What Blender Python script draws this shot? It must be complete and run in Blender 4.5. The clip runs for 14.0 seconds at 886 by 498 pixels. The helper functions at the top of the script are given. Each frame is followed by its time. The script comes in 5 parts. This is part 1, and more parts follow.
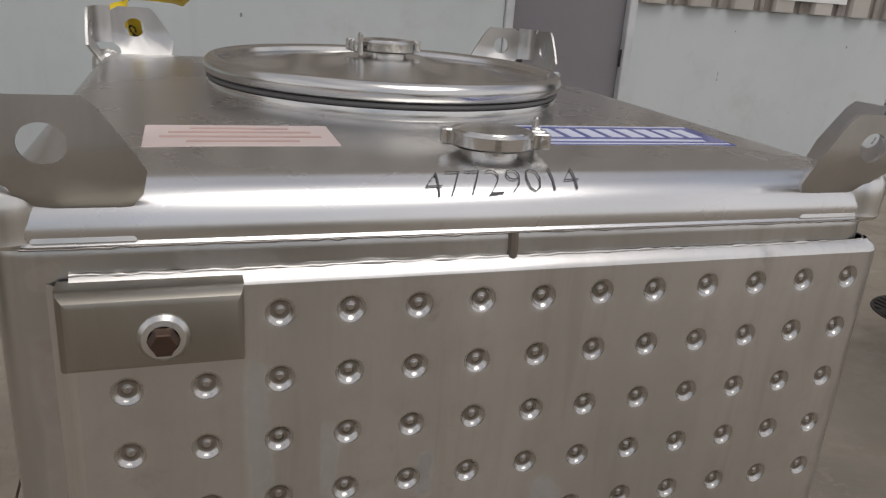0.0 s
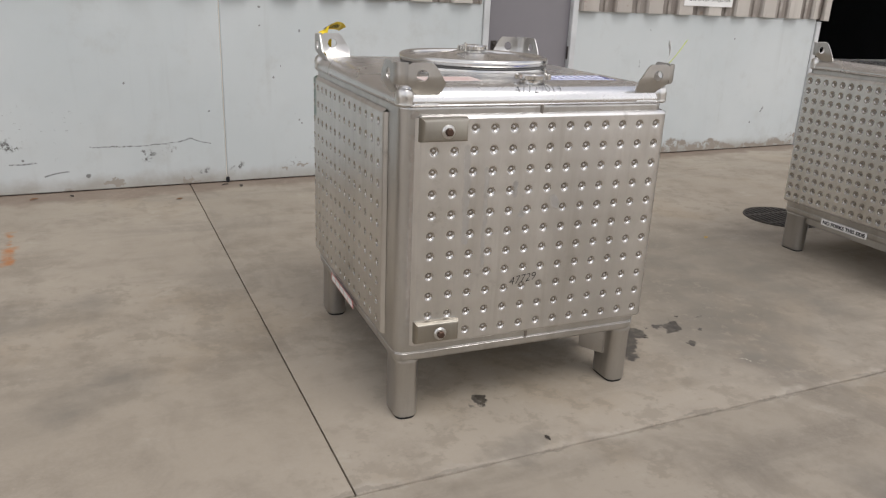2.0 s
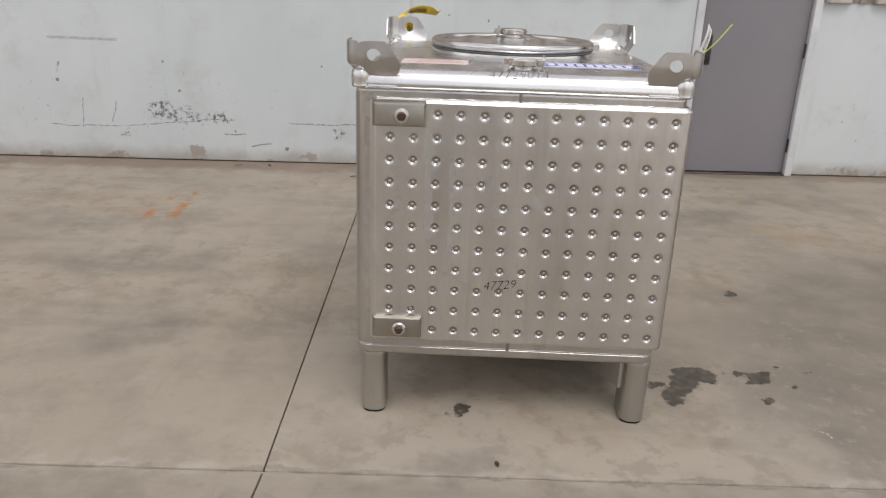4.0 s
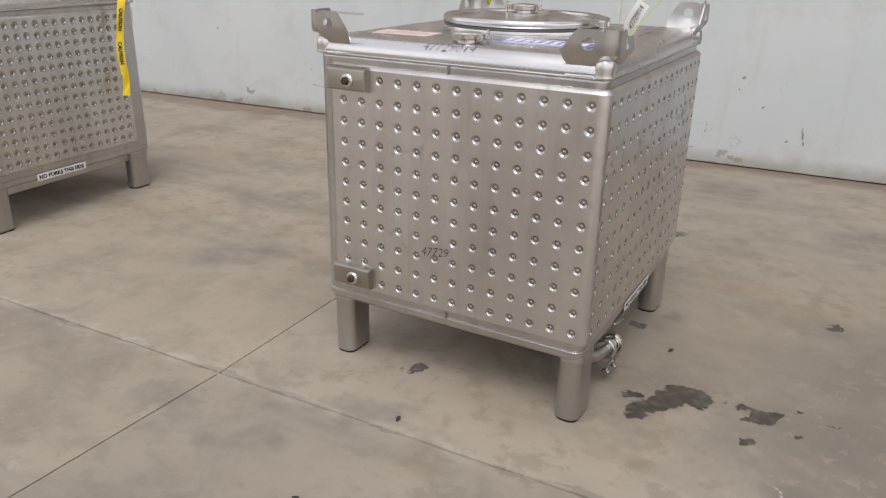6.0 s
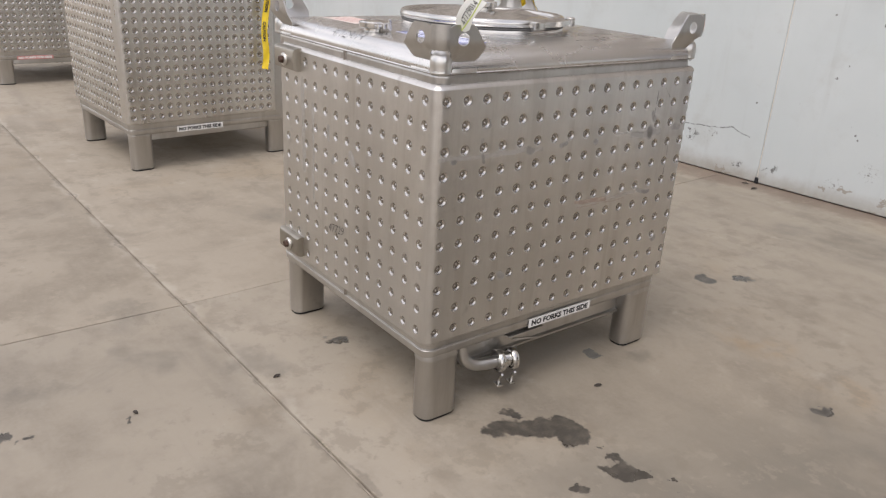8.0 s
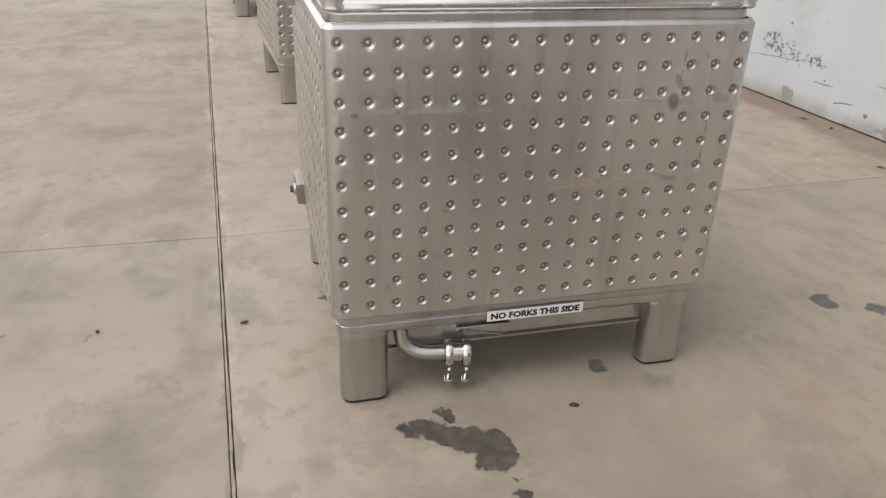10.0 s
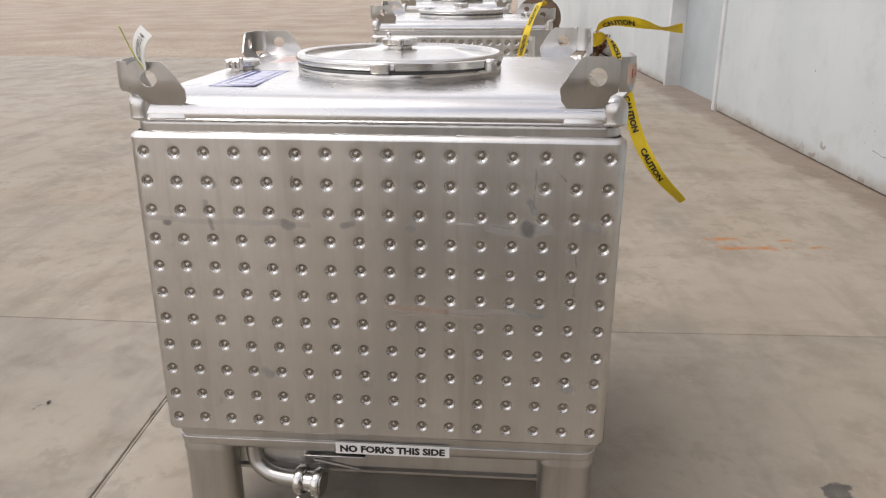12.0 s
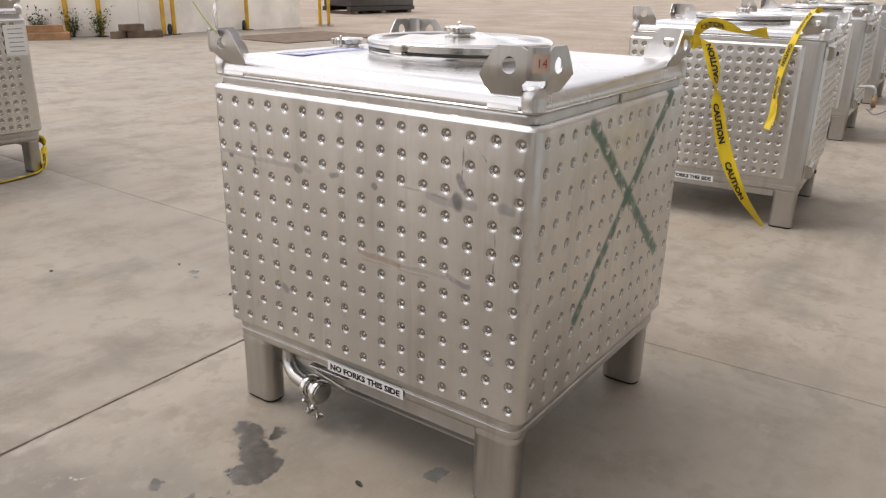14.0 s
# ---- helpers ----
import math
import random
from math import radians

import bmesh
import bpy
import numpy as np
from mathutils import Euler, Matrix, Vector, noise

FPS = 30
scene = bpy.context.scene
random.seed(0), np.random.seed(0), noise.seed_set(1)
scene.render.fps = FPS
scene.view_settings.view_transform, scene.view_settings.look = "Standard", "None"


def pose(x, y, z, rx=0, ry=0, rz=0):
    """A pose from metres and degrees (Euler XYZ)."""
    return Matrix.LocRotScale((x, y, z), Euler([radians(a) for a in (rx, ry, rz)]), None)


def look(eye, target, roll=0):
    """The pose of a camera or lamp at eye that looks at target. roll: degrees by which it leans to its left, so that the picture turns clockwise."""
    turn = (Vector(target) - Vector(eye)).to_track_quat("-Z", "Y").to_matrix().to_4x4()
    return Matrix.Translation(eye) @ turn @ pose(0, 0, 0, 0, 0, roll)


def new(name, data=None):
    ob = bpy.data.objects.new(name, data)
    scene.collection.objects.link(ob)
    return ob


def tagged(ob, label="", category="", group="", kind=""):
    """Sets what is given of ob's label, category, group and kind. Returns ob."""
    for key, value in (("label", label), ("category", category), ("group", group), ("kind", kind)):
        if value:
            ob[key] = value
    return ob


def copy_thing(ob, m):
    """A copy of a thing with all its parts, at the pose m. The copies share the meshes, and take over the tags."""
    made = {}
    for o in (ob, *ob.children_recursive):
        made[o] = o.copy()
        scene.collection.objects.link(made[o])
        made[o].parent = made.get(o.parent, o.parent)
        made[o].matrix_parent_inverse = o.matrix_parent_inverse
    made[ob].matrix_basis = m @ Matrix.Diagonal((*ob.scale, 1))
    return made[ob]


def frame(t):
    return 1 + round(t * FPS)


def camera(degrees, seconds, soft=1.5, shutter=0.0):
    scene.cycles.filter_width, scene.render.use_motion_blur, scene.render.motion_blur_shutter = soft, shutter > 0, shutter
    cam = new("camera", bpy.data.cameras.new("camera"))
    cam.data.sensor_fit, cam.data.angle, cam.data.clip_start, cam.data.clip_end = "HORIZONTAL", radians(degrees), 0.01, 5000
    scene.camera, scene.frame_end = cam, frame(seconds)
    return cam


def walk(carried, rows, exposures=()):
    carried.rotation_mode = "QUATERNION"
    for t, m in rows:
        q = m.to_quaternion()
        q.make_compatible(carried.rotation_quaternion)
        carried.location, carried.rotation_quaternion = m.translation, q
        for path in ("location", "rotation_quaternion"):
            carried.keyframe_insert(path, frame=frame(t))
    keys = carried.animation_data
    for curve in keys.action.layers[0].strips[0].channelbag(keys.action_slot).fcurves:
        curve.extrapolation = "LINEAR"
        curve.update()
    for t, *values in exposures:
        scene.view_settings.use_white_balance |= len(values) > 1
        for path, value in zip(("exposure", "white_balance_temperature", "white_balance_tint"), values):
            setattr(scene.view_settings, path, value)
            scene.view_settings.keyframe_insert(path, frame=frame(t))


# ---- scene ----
cam = camera(60.7, 14.0, soft=1.25)
PATH = [
    (0, (-0.390, -1.340, 1.461), (0.242, 0.441, 0.806), 4.2),
    (0.2, (-0.486, -1.504, 1.424), (0.203, 0.282, 0.845), 3.2),
    (0.4, (-0.588, -1.631, 1.382), (0.164, 0.147, 0.857), 2.6),
    (0.6, (-0.754, -1.760, 1.375), (0.094, -0.021, 0.866), 3.4),
    (0.8, (-0.918, -1.977, 1.406), (-0.043, -0.254, 0.888), 3.8),
    (1.0, (-1.219, -2.519, 1.510), (-0.347, -0.793, 1.002), 3.9),
    (1.2, (-1.488, -2.982, 1.610), (-0.624, -1.257, 1.088), 4.0),
    (1.5, (-1.500, -2.995, 1.590), (-0.671, -1.261, 1.035), 3.5),
    (2.0, (-1.418, -2.975, 1.570), (-0.675, -1.233, 0.927), 2.5),
    (2.2, (-1.330, -2.967, 1.577), (-0.639, -1.220, 0.895), 2.3),
    (4.3, (-0.003, -3.039, 1.540), (-0.161, -1.152, 0.864), 1.5),
    (4.5, (0.142, -3.021, 1.547), (-0.085, -1.15, 0.878), 1.1),
    (5, (0.524, -3.048, 1.566), (0.06, -1.229, 0.879), 1.2),
    (5.5, (0.823, -2.915, 1.564), (0.132, -1.18, 0.848), 1.4),
    (6, (1.179, -2.781, 1.551), (0.27, -1.158, 0.816), 1.1),
    (6.5, (1.502, -2.596, 1.556), (0.389, -1.114, 0.804), 1.7),
    (7, (1.766, -2.363, 1.567), (0.558, -0.947, 0.836), 3.5),
    (7.5, (2.117, -2.189, 1.565), (0.747, -0.932, 0.829), 3.2),
    (8, (2.264, -1.919, 1.552), (0.8, -0.776, 0.808), 3.2),
    (8.2, (2.316, -1.802, 1.547), (0.839, -0.669, 0.815), 3.7),
    (10.3, (2.421, -0.609, 1.513), (0.642, -0.239, 0.679), 1.0),
    (10.5, (2.41, -0.48, 1.546), (0.581, -0.093, 0.836), 1.4),
    (11, (2.394, -0.248, 1.544), (0.535, 0.063, 0.876), 1.7),
    (11.5, (2.335, 0.025, 1.541), (0.47, 0.13, 0.826), 0.9),
    (12, (2.313, 0.325, 1.532), (0.434, 0.179, 0.86), -0.0),
    (12.5, (2.288, 0.643, 1.547), (0.495, 0.134, 0.823), -1.0),
    (13, (2.245, 0.944, 1.528), (0.51, 0.254, 0.812), -0.4),
    (13.5, (2.24, 1.276, 1.527), (0.614, 0.348, 0.825), 0.2),
    (14, (2.144, 1.503, 1.514), (0.604, 0.417, 0.841), 1.2),
]
EXPOSURES = [(0, -0.58, 6500, 10), (0.5, -0.18, 6500, 10), (1.2, -0.02, 6500, 10), (2.0, 0.06, 6500, 10), (4.3, 0.12, 6520, 11), (6, 0.17, 6540, 11.5), (8.2, 0.32, 6560, 12), (10.3, 0.38, 6600, 11.5), (11.7, 0.32, 6620, 11.5), (12.5, 0.18, 6635, 11.5), (13.2, 0.26, 6640, 12), (14, 0.33, 6650, 12)]
walk(cam, [(t, look(eye, target, roll)) for t, eye, target, roll in PATH], EXPOSURES)

# ---- daylight: bright overcast sky with a wide, weak sun ----
SUN_EL, SUN_AZ = 62.0, 158.0
world = bpy.data.worlds.new("world")
world.use_nodes = True
scene.world = world
wt = world.node_tree
sky = wt.nodes.new("ShaderNodeTexSky")
sky.sky_type = "NISHITA"
sky.sun_disc = False
sky.sun_elevation, sky.sun_rotation = radians(SUN_EL), radians(SUN_AZ)
sky.air_density, sky.dust_density, sky.ozone_density = 1.0, 2.0, 1.0
cloud = wt.nodes.new("ShaderNodeMix")
cloud.data_type = "RGBA"
puffs = wt.nodes.new("ShaderNodeTexNoise")
puffs.inputs["Scale"].default_value, puffs.inputs["Detail"].default_value = 2.2, 5.0
spread = wt.nodes.new("ShaderNodeMapRange")
spread.inputs["From Min"].default_value, spread.inputs["From Max"].default_value = 0.35, 0.60
spread.inputs["To Min"].default_value, spread.inputs["To Max"].default_value = 0.25, 0.95
wt.links.new(wt.nodes.new("ShaderNodeTexCoord").outputs["Generated"], puffs.inputs["Vector"])
wt.links.new(puffs.outputs["Fac"], spread.inputs["Value"])
wt.links.new(spread.outputs["Result"], cloud.inputs["Factor"])
# thin overcast, paler towards the horizon
veil = wt.nodes.new("ShaderNodeMix")
veil.data_type = "RGBA"
height = wt.nodes.new("ShaderNodeSeparateXYZ")
wt.links.new(wt.nodes["Texture Coordinate"].outputs["Generated"], height.inputs[0])
wt.links.new(height.outputs["Z"], veil.inputs["Factor"])
veil.inputs["A"].default_value = (11.6, 11.3, 11.4, 1)
veil.inputs["B"].default_value = (8.0, 7.8, 8.0, 1)
wt.links.new(veil.outputs["Result"], cloud.inputs["B"])
wt.links.new(sky.outputs["Color"], cloud.inputs["A"])
back = wt.nodes["Background"]
back.inputs["Strength"].default_value = 0.120
wt.links.new(cloud.outputs["Result"], back.inputs["Color"])

sun = new("sun", bpy.data.lights.new("sun", "SUN"))
sun.data.energy, sun.data.angle, sun.data.color = 1.3, radians(34), (1.0, 0.97, 0.94)
az, el = radians(SUN_AZ), radians(SUN_EL)
sun.matrix_world = look((0, 0, 0), (-math.sin(az) * math.cos(el), -math.cos(az) * math.cos(el), -math.sin(el)))


# ---- node helpers ----
class Nodes:
    """A node material with short calls to add nodes."""

    def __init__(self, name, color=(0.5, 0.5, 0.5), rough=0.6, metal=0.0):
        self.mat = bpy.data.materials.new(name)
        self.mat.use_nodes = True
        self.t = self.mat.node_tree
        self.bsdf = self.t.nodes["Principled BSDF"]
        self.set("Base Color", (*color, 1))
        self.set("Roughness", rough)
        self.set("Metallic", metal)
        self.co = self.t.nodes.new("ShaderNodeTexCoord").outputs["Object"]

    def set(self, key, value):
        if hasattr(value, "links"):
            self.t.links.new(value, self.bsdf.inputs[key])
        else:
            self.bsdf.inputs[key].default_value = value

    def put(self, socket, value):
        if hasattr(value, "links"):
            self.t.links.new(value, socket)
        else:
            socket.default_value = value

    def scaled(self, sx, sy, sz, co=None):
        n = self.t.nodes.new("ShaderNodeMapping")
        self.put(n.inputs["Vector"], co or self.co)
        n.inputs["Scale"].default_value = (sx, sy, sz)
        return n.outputs["Vector"]

    def noise(self, scale, detail=4.0, rough=0.55, co=None, color=False):
        n = self.t.nodes.new("ShaderNodeTexNoise")
        self.put(n.inputs["Vector"], co or self.co)
        n.inputs["Scale"].default_value, n.inputs["Detail"].default_value = scale, detail
        n.inputs["Roughness"].default_value = rough
        return n.outputs["Color" if color else "Fac"]

    def voronoi(self, scale, co=None, out="Distance", feature="F1"):
        n = self.t.nodes.new("ShaderNodeTexVoronoi")
        n.feature = feature
        self.put(n.inputs["Vector"], co or self.co)
        n.inputs["Scale"].default_value = scale
        return n.outputs[out]

    def math(self, op, a, b=0.0, c=0.0):
        n = self.t.nodes.new("ShaderNodeMath")
        n.operation = op
        for s, v in zip(n.inputs, (a, b, c)):
            self.put(s, v)
        return n.outputs[0]

    def vec(self, op, a, b=(0, 0, 0), scale=1.0):
        n = self.t.nodes.new("ShaderNodeVectorMath")
        n.operation = op
        self.put(n.inputs[0], a)
        self.put(n.inputs[1], b)
        if op == "SCALE":
            self.put(n.inputs["Scale"], scale)
        return n.outputs["Value" if op in ("LENGTH", "DOT_PRODUCT", "DISTANCE") else "Vector"]

    def ramp(self, value, lo, hi, a=0.0, b=1.0):
        n = self.t.nodes.new("ShaderNodeMapRange")
        n.interpolation_type = "SMOOTHSTEP"
        for k, v in (("Value", value), ("From Min", lo), ("From Max", hi), ("To Min", a), ("To Max", b)):
            self.put(n.inputs[k], v)
        return n.outputs["Result"]

    def mix(self, fac, a, b, mode="MIX"):
        n = self.t.nodes.new("ShaderNodeMix")
        n.data_type, n.blend_type = "RGBA", mode
        self.put(n.inputs["Factor"], fac)
        for k, v in (("A", a), ("B", b)):
            self.put(n.inputs[k], v if hasattr(v, "links") else (*v, 1))
        return n.outputs["Result"]

    def axis(self, k, co=None):
        n = self.t.nodes.new("ShaderNodeSeparateXYZ")
        self.put(n.inputs[0], co or self.co)
        return n.outputs[k]

    def bump(self, height, strength, distance=0.002):
        n = self.t.nodes.new("ShaderNodeBump")
        n.inputs["Strength"].default_value, n.inputs["Distance"].default_value = strength, distance
        self.put(n.inputs["Height"], height)
        self.set("Normal", n.outputs[0])

    def segment(self, a, b, co):
        """The distance from co to the line from a to b."""
        a, b = Vector(a), Vector(b)
        ab = b - a
        pa = self.vec("SUBTRACT", co, tuple(a))
        h = self.math("DIVIDE", self.vec("DOT_PRODUCT", pa, tuple(ab)), ab.length_squared)
        h = self.math("MINIMUM", self.math("MAXIMUM", h, 0.0), 1.0)
        n = self.t.nodes.new("ShaderNodeVectorMath")
        n.operation = "SCALE"
        n.inputs[0].default_value = tuple(ab)
        self.t.links.new(h, n.inputs["Scale"])
        return self.vec("LENGTH", self.vec("SUBTRACT", pa, n.outputs[0]))


def plain(name, color, rough=0.6, metal=0.0, vary=0.12, scale=14.0, bump=0.15):
    """Paint, rubber, paper and the like: two scales of variation and a fine relief."""
    n = Nodes(name, color, rough, metal)
    big, fine = n.noise(scale * 0.18, 3), n.noise(scale * 3, 5)
    dark = tuple(c * (1 - vary * 1.6) for c in color)
    light = tuple(min(1, c * (1 + vary * 0.7)) for c in color)
    mixed = n.mix(n.ramp(big, 0.3, 0.7), dark, light)
    n.set("Base Color", n.mix(n.ramp(fine, 0.35, 0.75, 0, 0.5), mixed, color))
    n.set("Roughness", n.ramp(fine, 0.2, 0.8, max(0.05, rough - 0.08), min(1, rough + 0.1)))
    n.bump(fine, bump, 0.001)
    return n.mat


def steel(name, base=(0.54, 0.525, 0.505), rough=0.32, marks=(), streak=0.06, smudge=0.25, relief=0.05, drawn=True, grime=1.0):
    """Mill-finish stainless steel with vertical draw lines, smudges and optional paint marks."""
    n = Nodes(name, base, rough, 1.0)
    lines = n.noise(5, 2.5, 0.5, n.scaled(2.2, 2.2, 0.5)) if drawn else n.noise(1.8, 3)
    cloudy = n.noise(3.2, 5, 0.6)
    fine = n.noise(220, 2)
    blot = n.ramp(n.noise(5.5, 6, 0.65), 0.60, 0.74)
    col = n.mix(n.ramp(lines, 0.3, 0.7), tuple(c * (1 - streak) for c in base), tuple(c * (1 + streak * 0.4) for c in base))
    col = n.mix(n.ramp(cloudy, 0.35, 0.65, 0, 0.35), col, tuple(c * 0.86 for c in (base[0] * 1.02, base[1], base[2] * 0.95)))
    col = n.mix(n.math("MULTIPLY", blot, smudge), col, (0.20, 0.185, 0.17))
    if drawn:
        # dull upright wipes and a fine brushed grain
        wipe = n.noise(2.6, 3, 0.5, n.scaled(1.6, 1.6, 0.35))
        col = n.mix(n.ramp(wipe, 0.45, 0.68, 0, min(0.9, 0.5 * grime)), col, tuple(c * (1 - 0.22 * grime) for c in base))
        thin = n.noise(7, 4, 0.6, n.scaled(2.2, 2.2, 0.18))
        col = n.mix(n.ramp(thin, 0.52, 0.66, 0, 0.32 * grime), col, tuple(c * 0.62 for c in (base[0] * 1.04, base[1], base[2] * 0.94)))
        col = n.mix(n.ramp(n.noise(16, 5, 0.7), 0.50, 0.68, 0, 0.30), col, tuple(c * 0.80 for c in base))
        col = n.mix(n.ramp(n.noise(90, 3, 0.6, n.scaled(1, 1, 0.12)), 0.45, 0.7, 0, 0.22), col, tuple(c * 0.8 for c in base))
    met, rgh = 1.0, n.ramp(n.math("ADD", n.math("MULTIPLY", lines, 0.6), n.math("MULTIPLY", cloudy, 0.4)), 0.3, 0.7, rough - 0.02, rough + 0.03)
    wob = n.vec("ADD", n.co, n.vec("SCALE", n.vec("SUBTRACT", n.noise(14, 3, color=True), (0.5, 0.5, 0.5)), scale=0.024))
    paint = None
    for a, b, width, color, cover in marks:
        d = n.segment(a, b, wob)
        patchy = n.ramp(n.noise(30, 3), 0.2, 0.55, 0.55, 1.0)
        m = n.math("MULTIPLY", n.math("MULTIPLY", n.ramp(d, width * 0.45, width * 1.15, 1.0, 0.0), patchy), cover)
        col = n.mix(m, col, color)
        paint = m if paint is None else n.math("MAXIMUM", paint, m)
    if paint is not None:
        met = n.math("SUBTRACT", 1.0, paint)
        n.set("Metallic", met)
    n.set("Base Color", col)
    n.set("Roughness", rgh)
    if relief:
        n.bump(n.math("ADD", n.math("MULTIPLY", fine, 0.02), n.noise(4, 2)), relief, 0.002)
    return n.mat


# ---- materials ----
GREEN = (0.012, 0.10, 0.055)
M_STEEL = steel("mill_steel", (0.55, 0.54, 0.525), 0.32, smudge=0.40, streak=0.10)
M_SHELL = steel("heat_tinted_shell_steel", (0.57, 0.56, 0.545), 0.31, smudge=0.40, streak=0.10, marks=[
    ((-0.530, -0.594, 1.10), (-0.528, -0.594, 0.42), 0.013, (0.21, 0.155, 0.105), 0.55),
    ((-0.530, -0.588, 1.17), (-0.515, -0.588, 1.18), 0.012, (0.21, 0.155, 0.105), 0.5),
    ((-0.585, -0.482, 1.12), (-0.585, -0.484, 0.40), 0.010, (0.23, 0.18, 0.13), 0.45),
    ((-0.06, -0.588, 1.185), (-0.02, -0.588, 1.18), 0.012, (0.24, 0.20, 0.16), 0.4),
    ((-0.39, -0.588, 1.185), (-0.31, -0.588, 1.18), 0.012, (0.24, 0.20, 0.16), 0.35),
])
M_BOX = steel("stained_box_steel", (0.38, 0.355, 0.31), 0.33, smudge=0.6, streak=0.12)
M_JACKET = steel("dimpled_jacket_steel", (0.695, 0.68, 0.66), 0.325, marks=[
    ((0.19, 0.628, 1.14), (-0.43, 0.628, 0.60), 0.026, GREEN, 0.9),
    ((-0.44, 0.628, 1.18), (0.21, 0.628, 0.55), 0.025, GREEN, 0.95),
    ((-0.43, 0.628, 1.18), (-0.40, 0.628, 1.14), 0.030, GREEN, 0.9),
    ((-0.589, 0.600, 1.17), (-0.591, 0.590, 1.02), 0.046, GREEN, 0.9),
    ((0.5135, 0.04, 0.725), (0.5135, 0.19, 0.715), 0.010, (0.25, 0.13, 0.06), 0.62),
    ((0.5135, 0.19, 0.715), (0.5135, 0.36, 0.715), 0.007, (0.20, 0.16, 0.13), 0.4),
    ((0.5135, 0.37, 0.725), (0.5135, 0.44, 0.705), 0.010, (0.055, 0.048, 0.042), 0.6),
    ((0.5135, 0.395, 0.955), (0.5135, 0.40, 0.935), 0.020, (0.055, 0.048, 0.042), 0.8),
    ((0.5135, 0.54, 0.955), (0.5135, 0.57, 0.95), 0.016, (0.09, 0.082, 0.075), 0.60),
    ((0.5135, 0.10, 0.945), (0.5135, 0.105, 0.94), 0.012, (0.09, 0.082, 0.075), 0.60),
    ((0.5135, -0.07, 0.945), (0.5135, -0.05, 0.95), 0.011, (0.055, 0.048, 0.042), 0.7),
    ((0.5135, -0.22, 0.945), (0.5135, -0.20, 0.94), 0.014, (0.09, 0.082, 0.075), 0.60),
    ((0.5135, -0.53, 0.94), (0.5135, -0.525, 0.94), 0.010, (0.055, 0.048, 0.042), 0.7),
    ((0.5135, -0.42, 1.00), (0.5135, -0.41, 0.93), 0.007, (0.055, 0.048, 0.042), 0.5),
    ((0.5135, -0.215, 1.045), (0.5135, -0.195, 1.07), 0.0035, (0.08, 0.07, 0.06), 0.8),
    ((0.5135, 0.52, 0.88), (0.5135, 0.52, 0.77), 0.0035, (0.10, 0.09, 0.08), 0.7),
    ((0.5135, 0.41, 1.10), (0.5135, 0.41, 1.00), 0.003, (0.055, 0.048, 0.042), 0.6),
    ((0.5135, 0.455, 1.10), (0.5135, 0.48, 1.07), 0.003, (0.10, 0.09, 0.08), 0.6),
    ((0.5135, 0.20, 0.955), (0.5135, 0.36, 0.95), 0.004, (0.34, 0.32, 0.30), 0.7),
    ((0.5135, -0.30, 0.52), (0.5135, -0.29, 0.51), 0.016, (0.055, 0.048, 0.042), 0.5),
    ((0.5135, 0.50, 0.52), (0.5135, 0.52, 0.50), 0.018, (0.055, 0.048, 0.042), 0.55),
    ((-0.33, -0.6065, 1.06), (-0.325, -0.6065, 0.72), 0.016, (0.15, 0.135, 0.115), 0.40),
    ((-0.25, -0.6065, 0.98), (-0.25, -0.6065, 0.62), 0.010, (0.15, 0.14, 0.12), 0.35),
    ((-0.13, -0.6065, 0.92), (-0.13, -0.6065, 0.88), 0.012, (0.10, 0.09, 0.08), 0.55),
    ((-0.10, -0.6065, 0.80), (-0.09, -0.6065, 0.82), 0.015, (0.16, 0.15, 0.14), 0.55),
    ((0.03, -0.6065, 0.86), (0.05, -0.6065, 0.83), 0.018, (0.2, 0.19, 0.18), 0.5),
    ((0.5135, -0.58, 0.952), (0.5135, -0.16, 0.945), 0.010, (0.20, 0.185, 0.17), 0.35),
    ((0.5135, 0.30, 0.945), (0.5135, 0.45, 0.940), 0.016, (0.14, 0.13, 0.12), 0.45),
    ((0.5135, 0.40, 1.02), (0.5135, 0.415, 0.99), 0.012, (0.07, 0.06, 0.055), 0.7),
    ((0.5135, 0.05, 0.705), (0.5135, 0.30, 0.700), 0.004, (0.28, 0.17, 0.10), 0.4),
    ((0.5135, -0.40, 1.06), (0.5135, -0.395, 1.045), 0.010, (0.07, 0.06, 0.055), 0.7),
], smudge=0.5, grime=0.95)
M_JACKET_FAR = steel("dimpled_jacket_steel_plain", (0.73, 0.715, 0.69), 0.29, smudge=0.2)
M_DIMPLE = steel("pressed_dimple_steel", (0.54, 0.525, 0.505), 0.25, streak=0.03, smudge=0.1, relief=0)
M_TOP = steel("tank_top_steel", (0.71, 0.705, 0.70), 0.265, marks=[
    ((-0.30, 0.622, 1.19), (-0.38, 0.622, 1.17), 0.05, (0.40, 0.33, 0.12), 0.35),
    ((0.47, -0.05, 1.265), (0.475, -0.03, 1.264), 0.006, (0.10, 0.09, 0.08), 0.8),
    ((0.49, 0.03, 1.258), (0.49, 0.06, 1.258), 0.004, (0.10, 0.09, 0.08), 0.8),
    ((0.36, -0.52, 1.268), (0.35, -0.49, 1.268), 0.006, (0.14, 0.13, 0.12), 0.7),
    ((0.33, -0.50, 1.268), (0.33, -0.47, 1.268), 0.004, (0.14, 0.13, 0.12), 0.7),
    ((0.10, 0.52, 1.268), (0.25, 0.50, 1.268), 0.003, (0.16, 0.16, 0.18), 0.6),
], streak=0.12, smudge=0.55, relief=0.03, drawn=False)
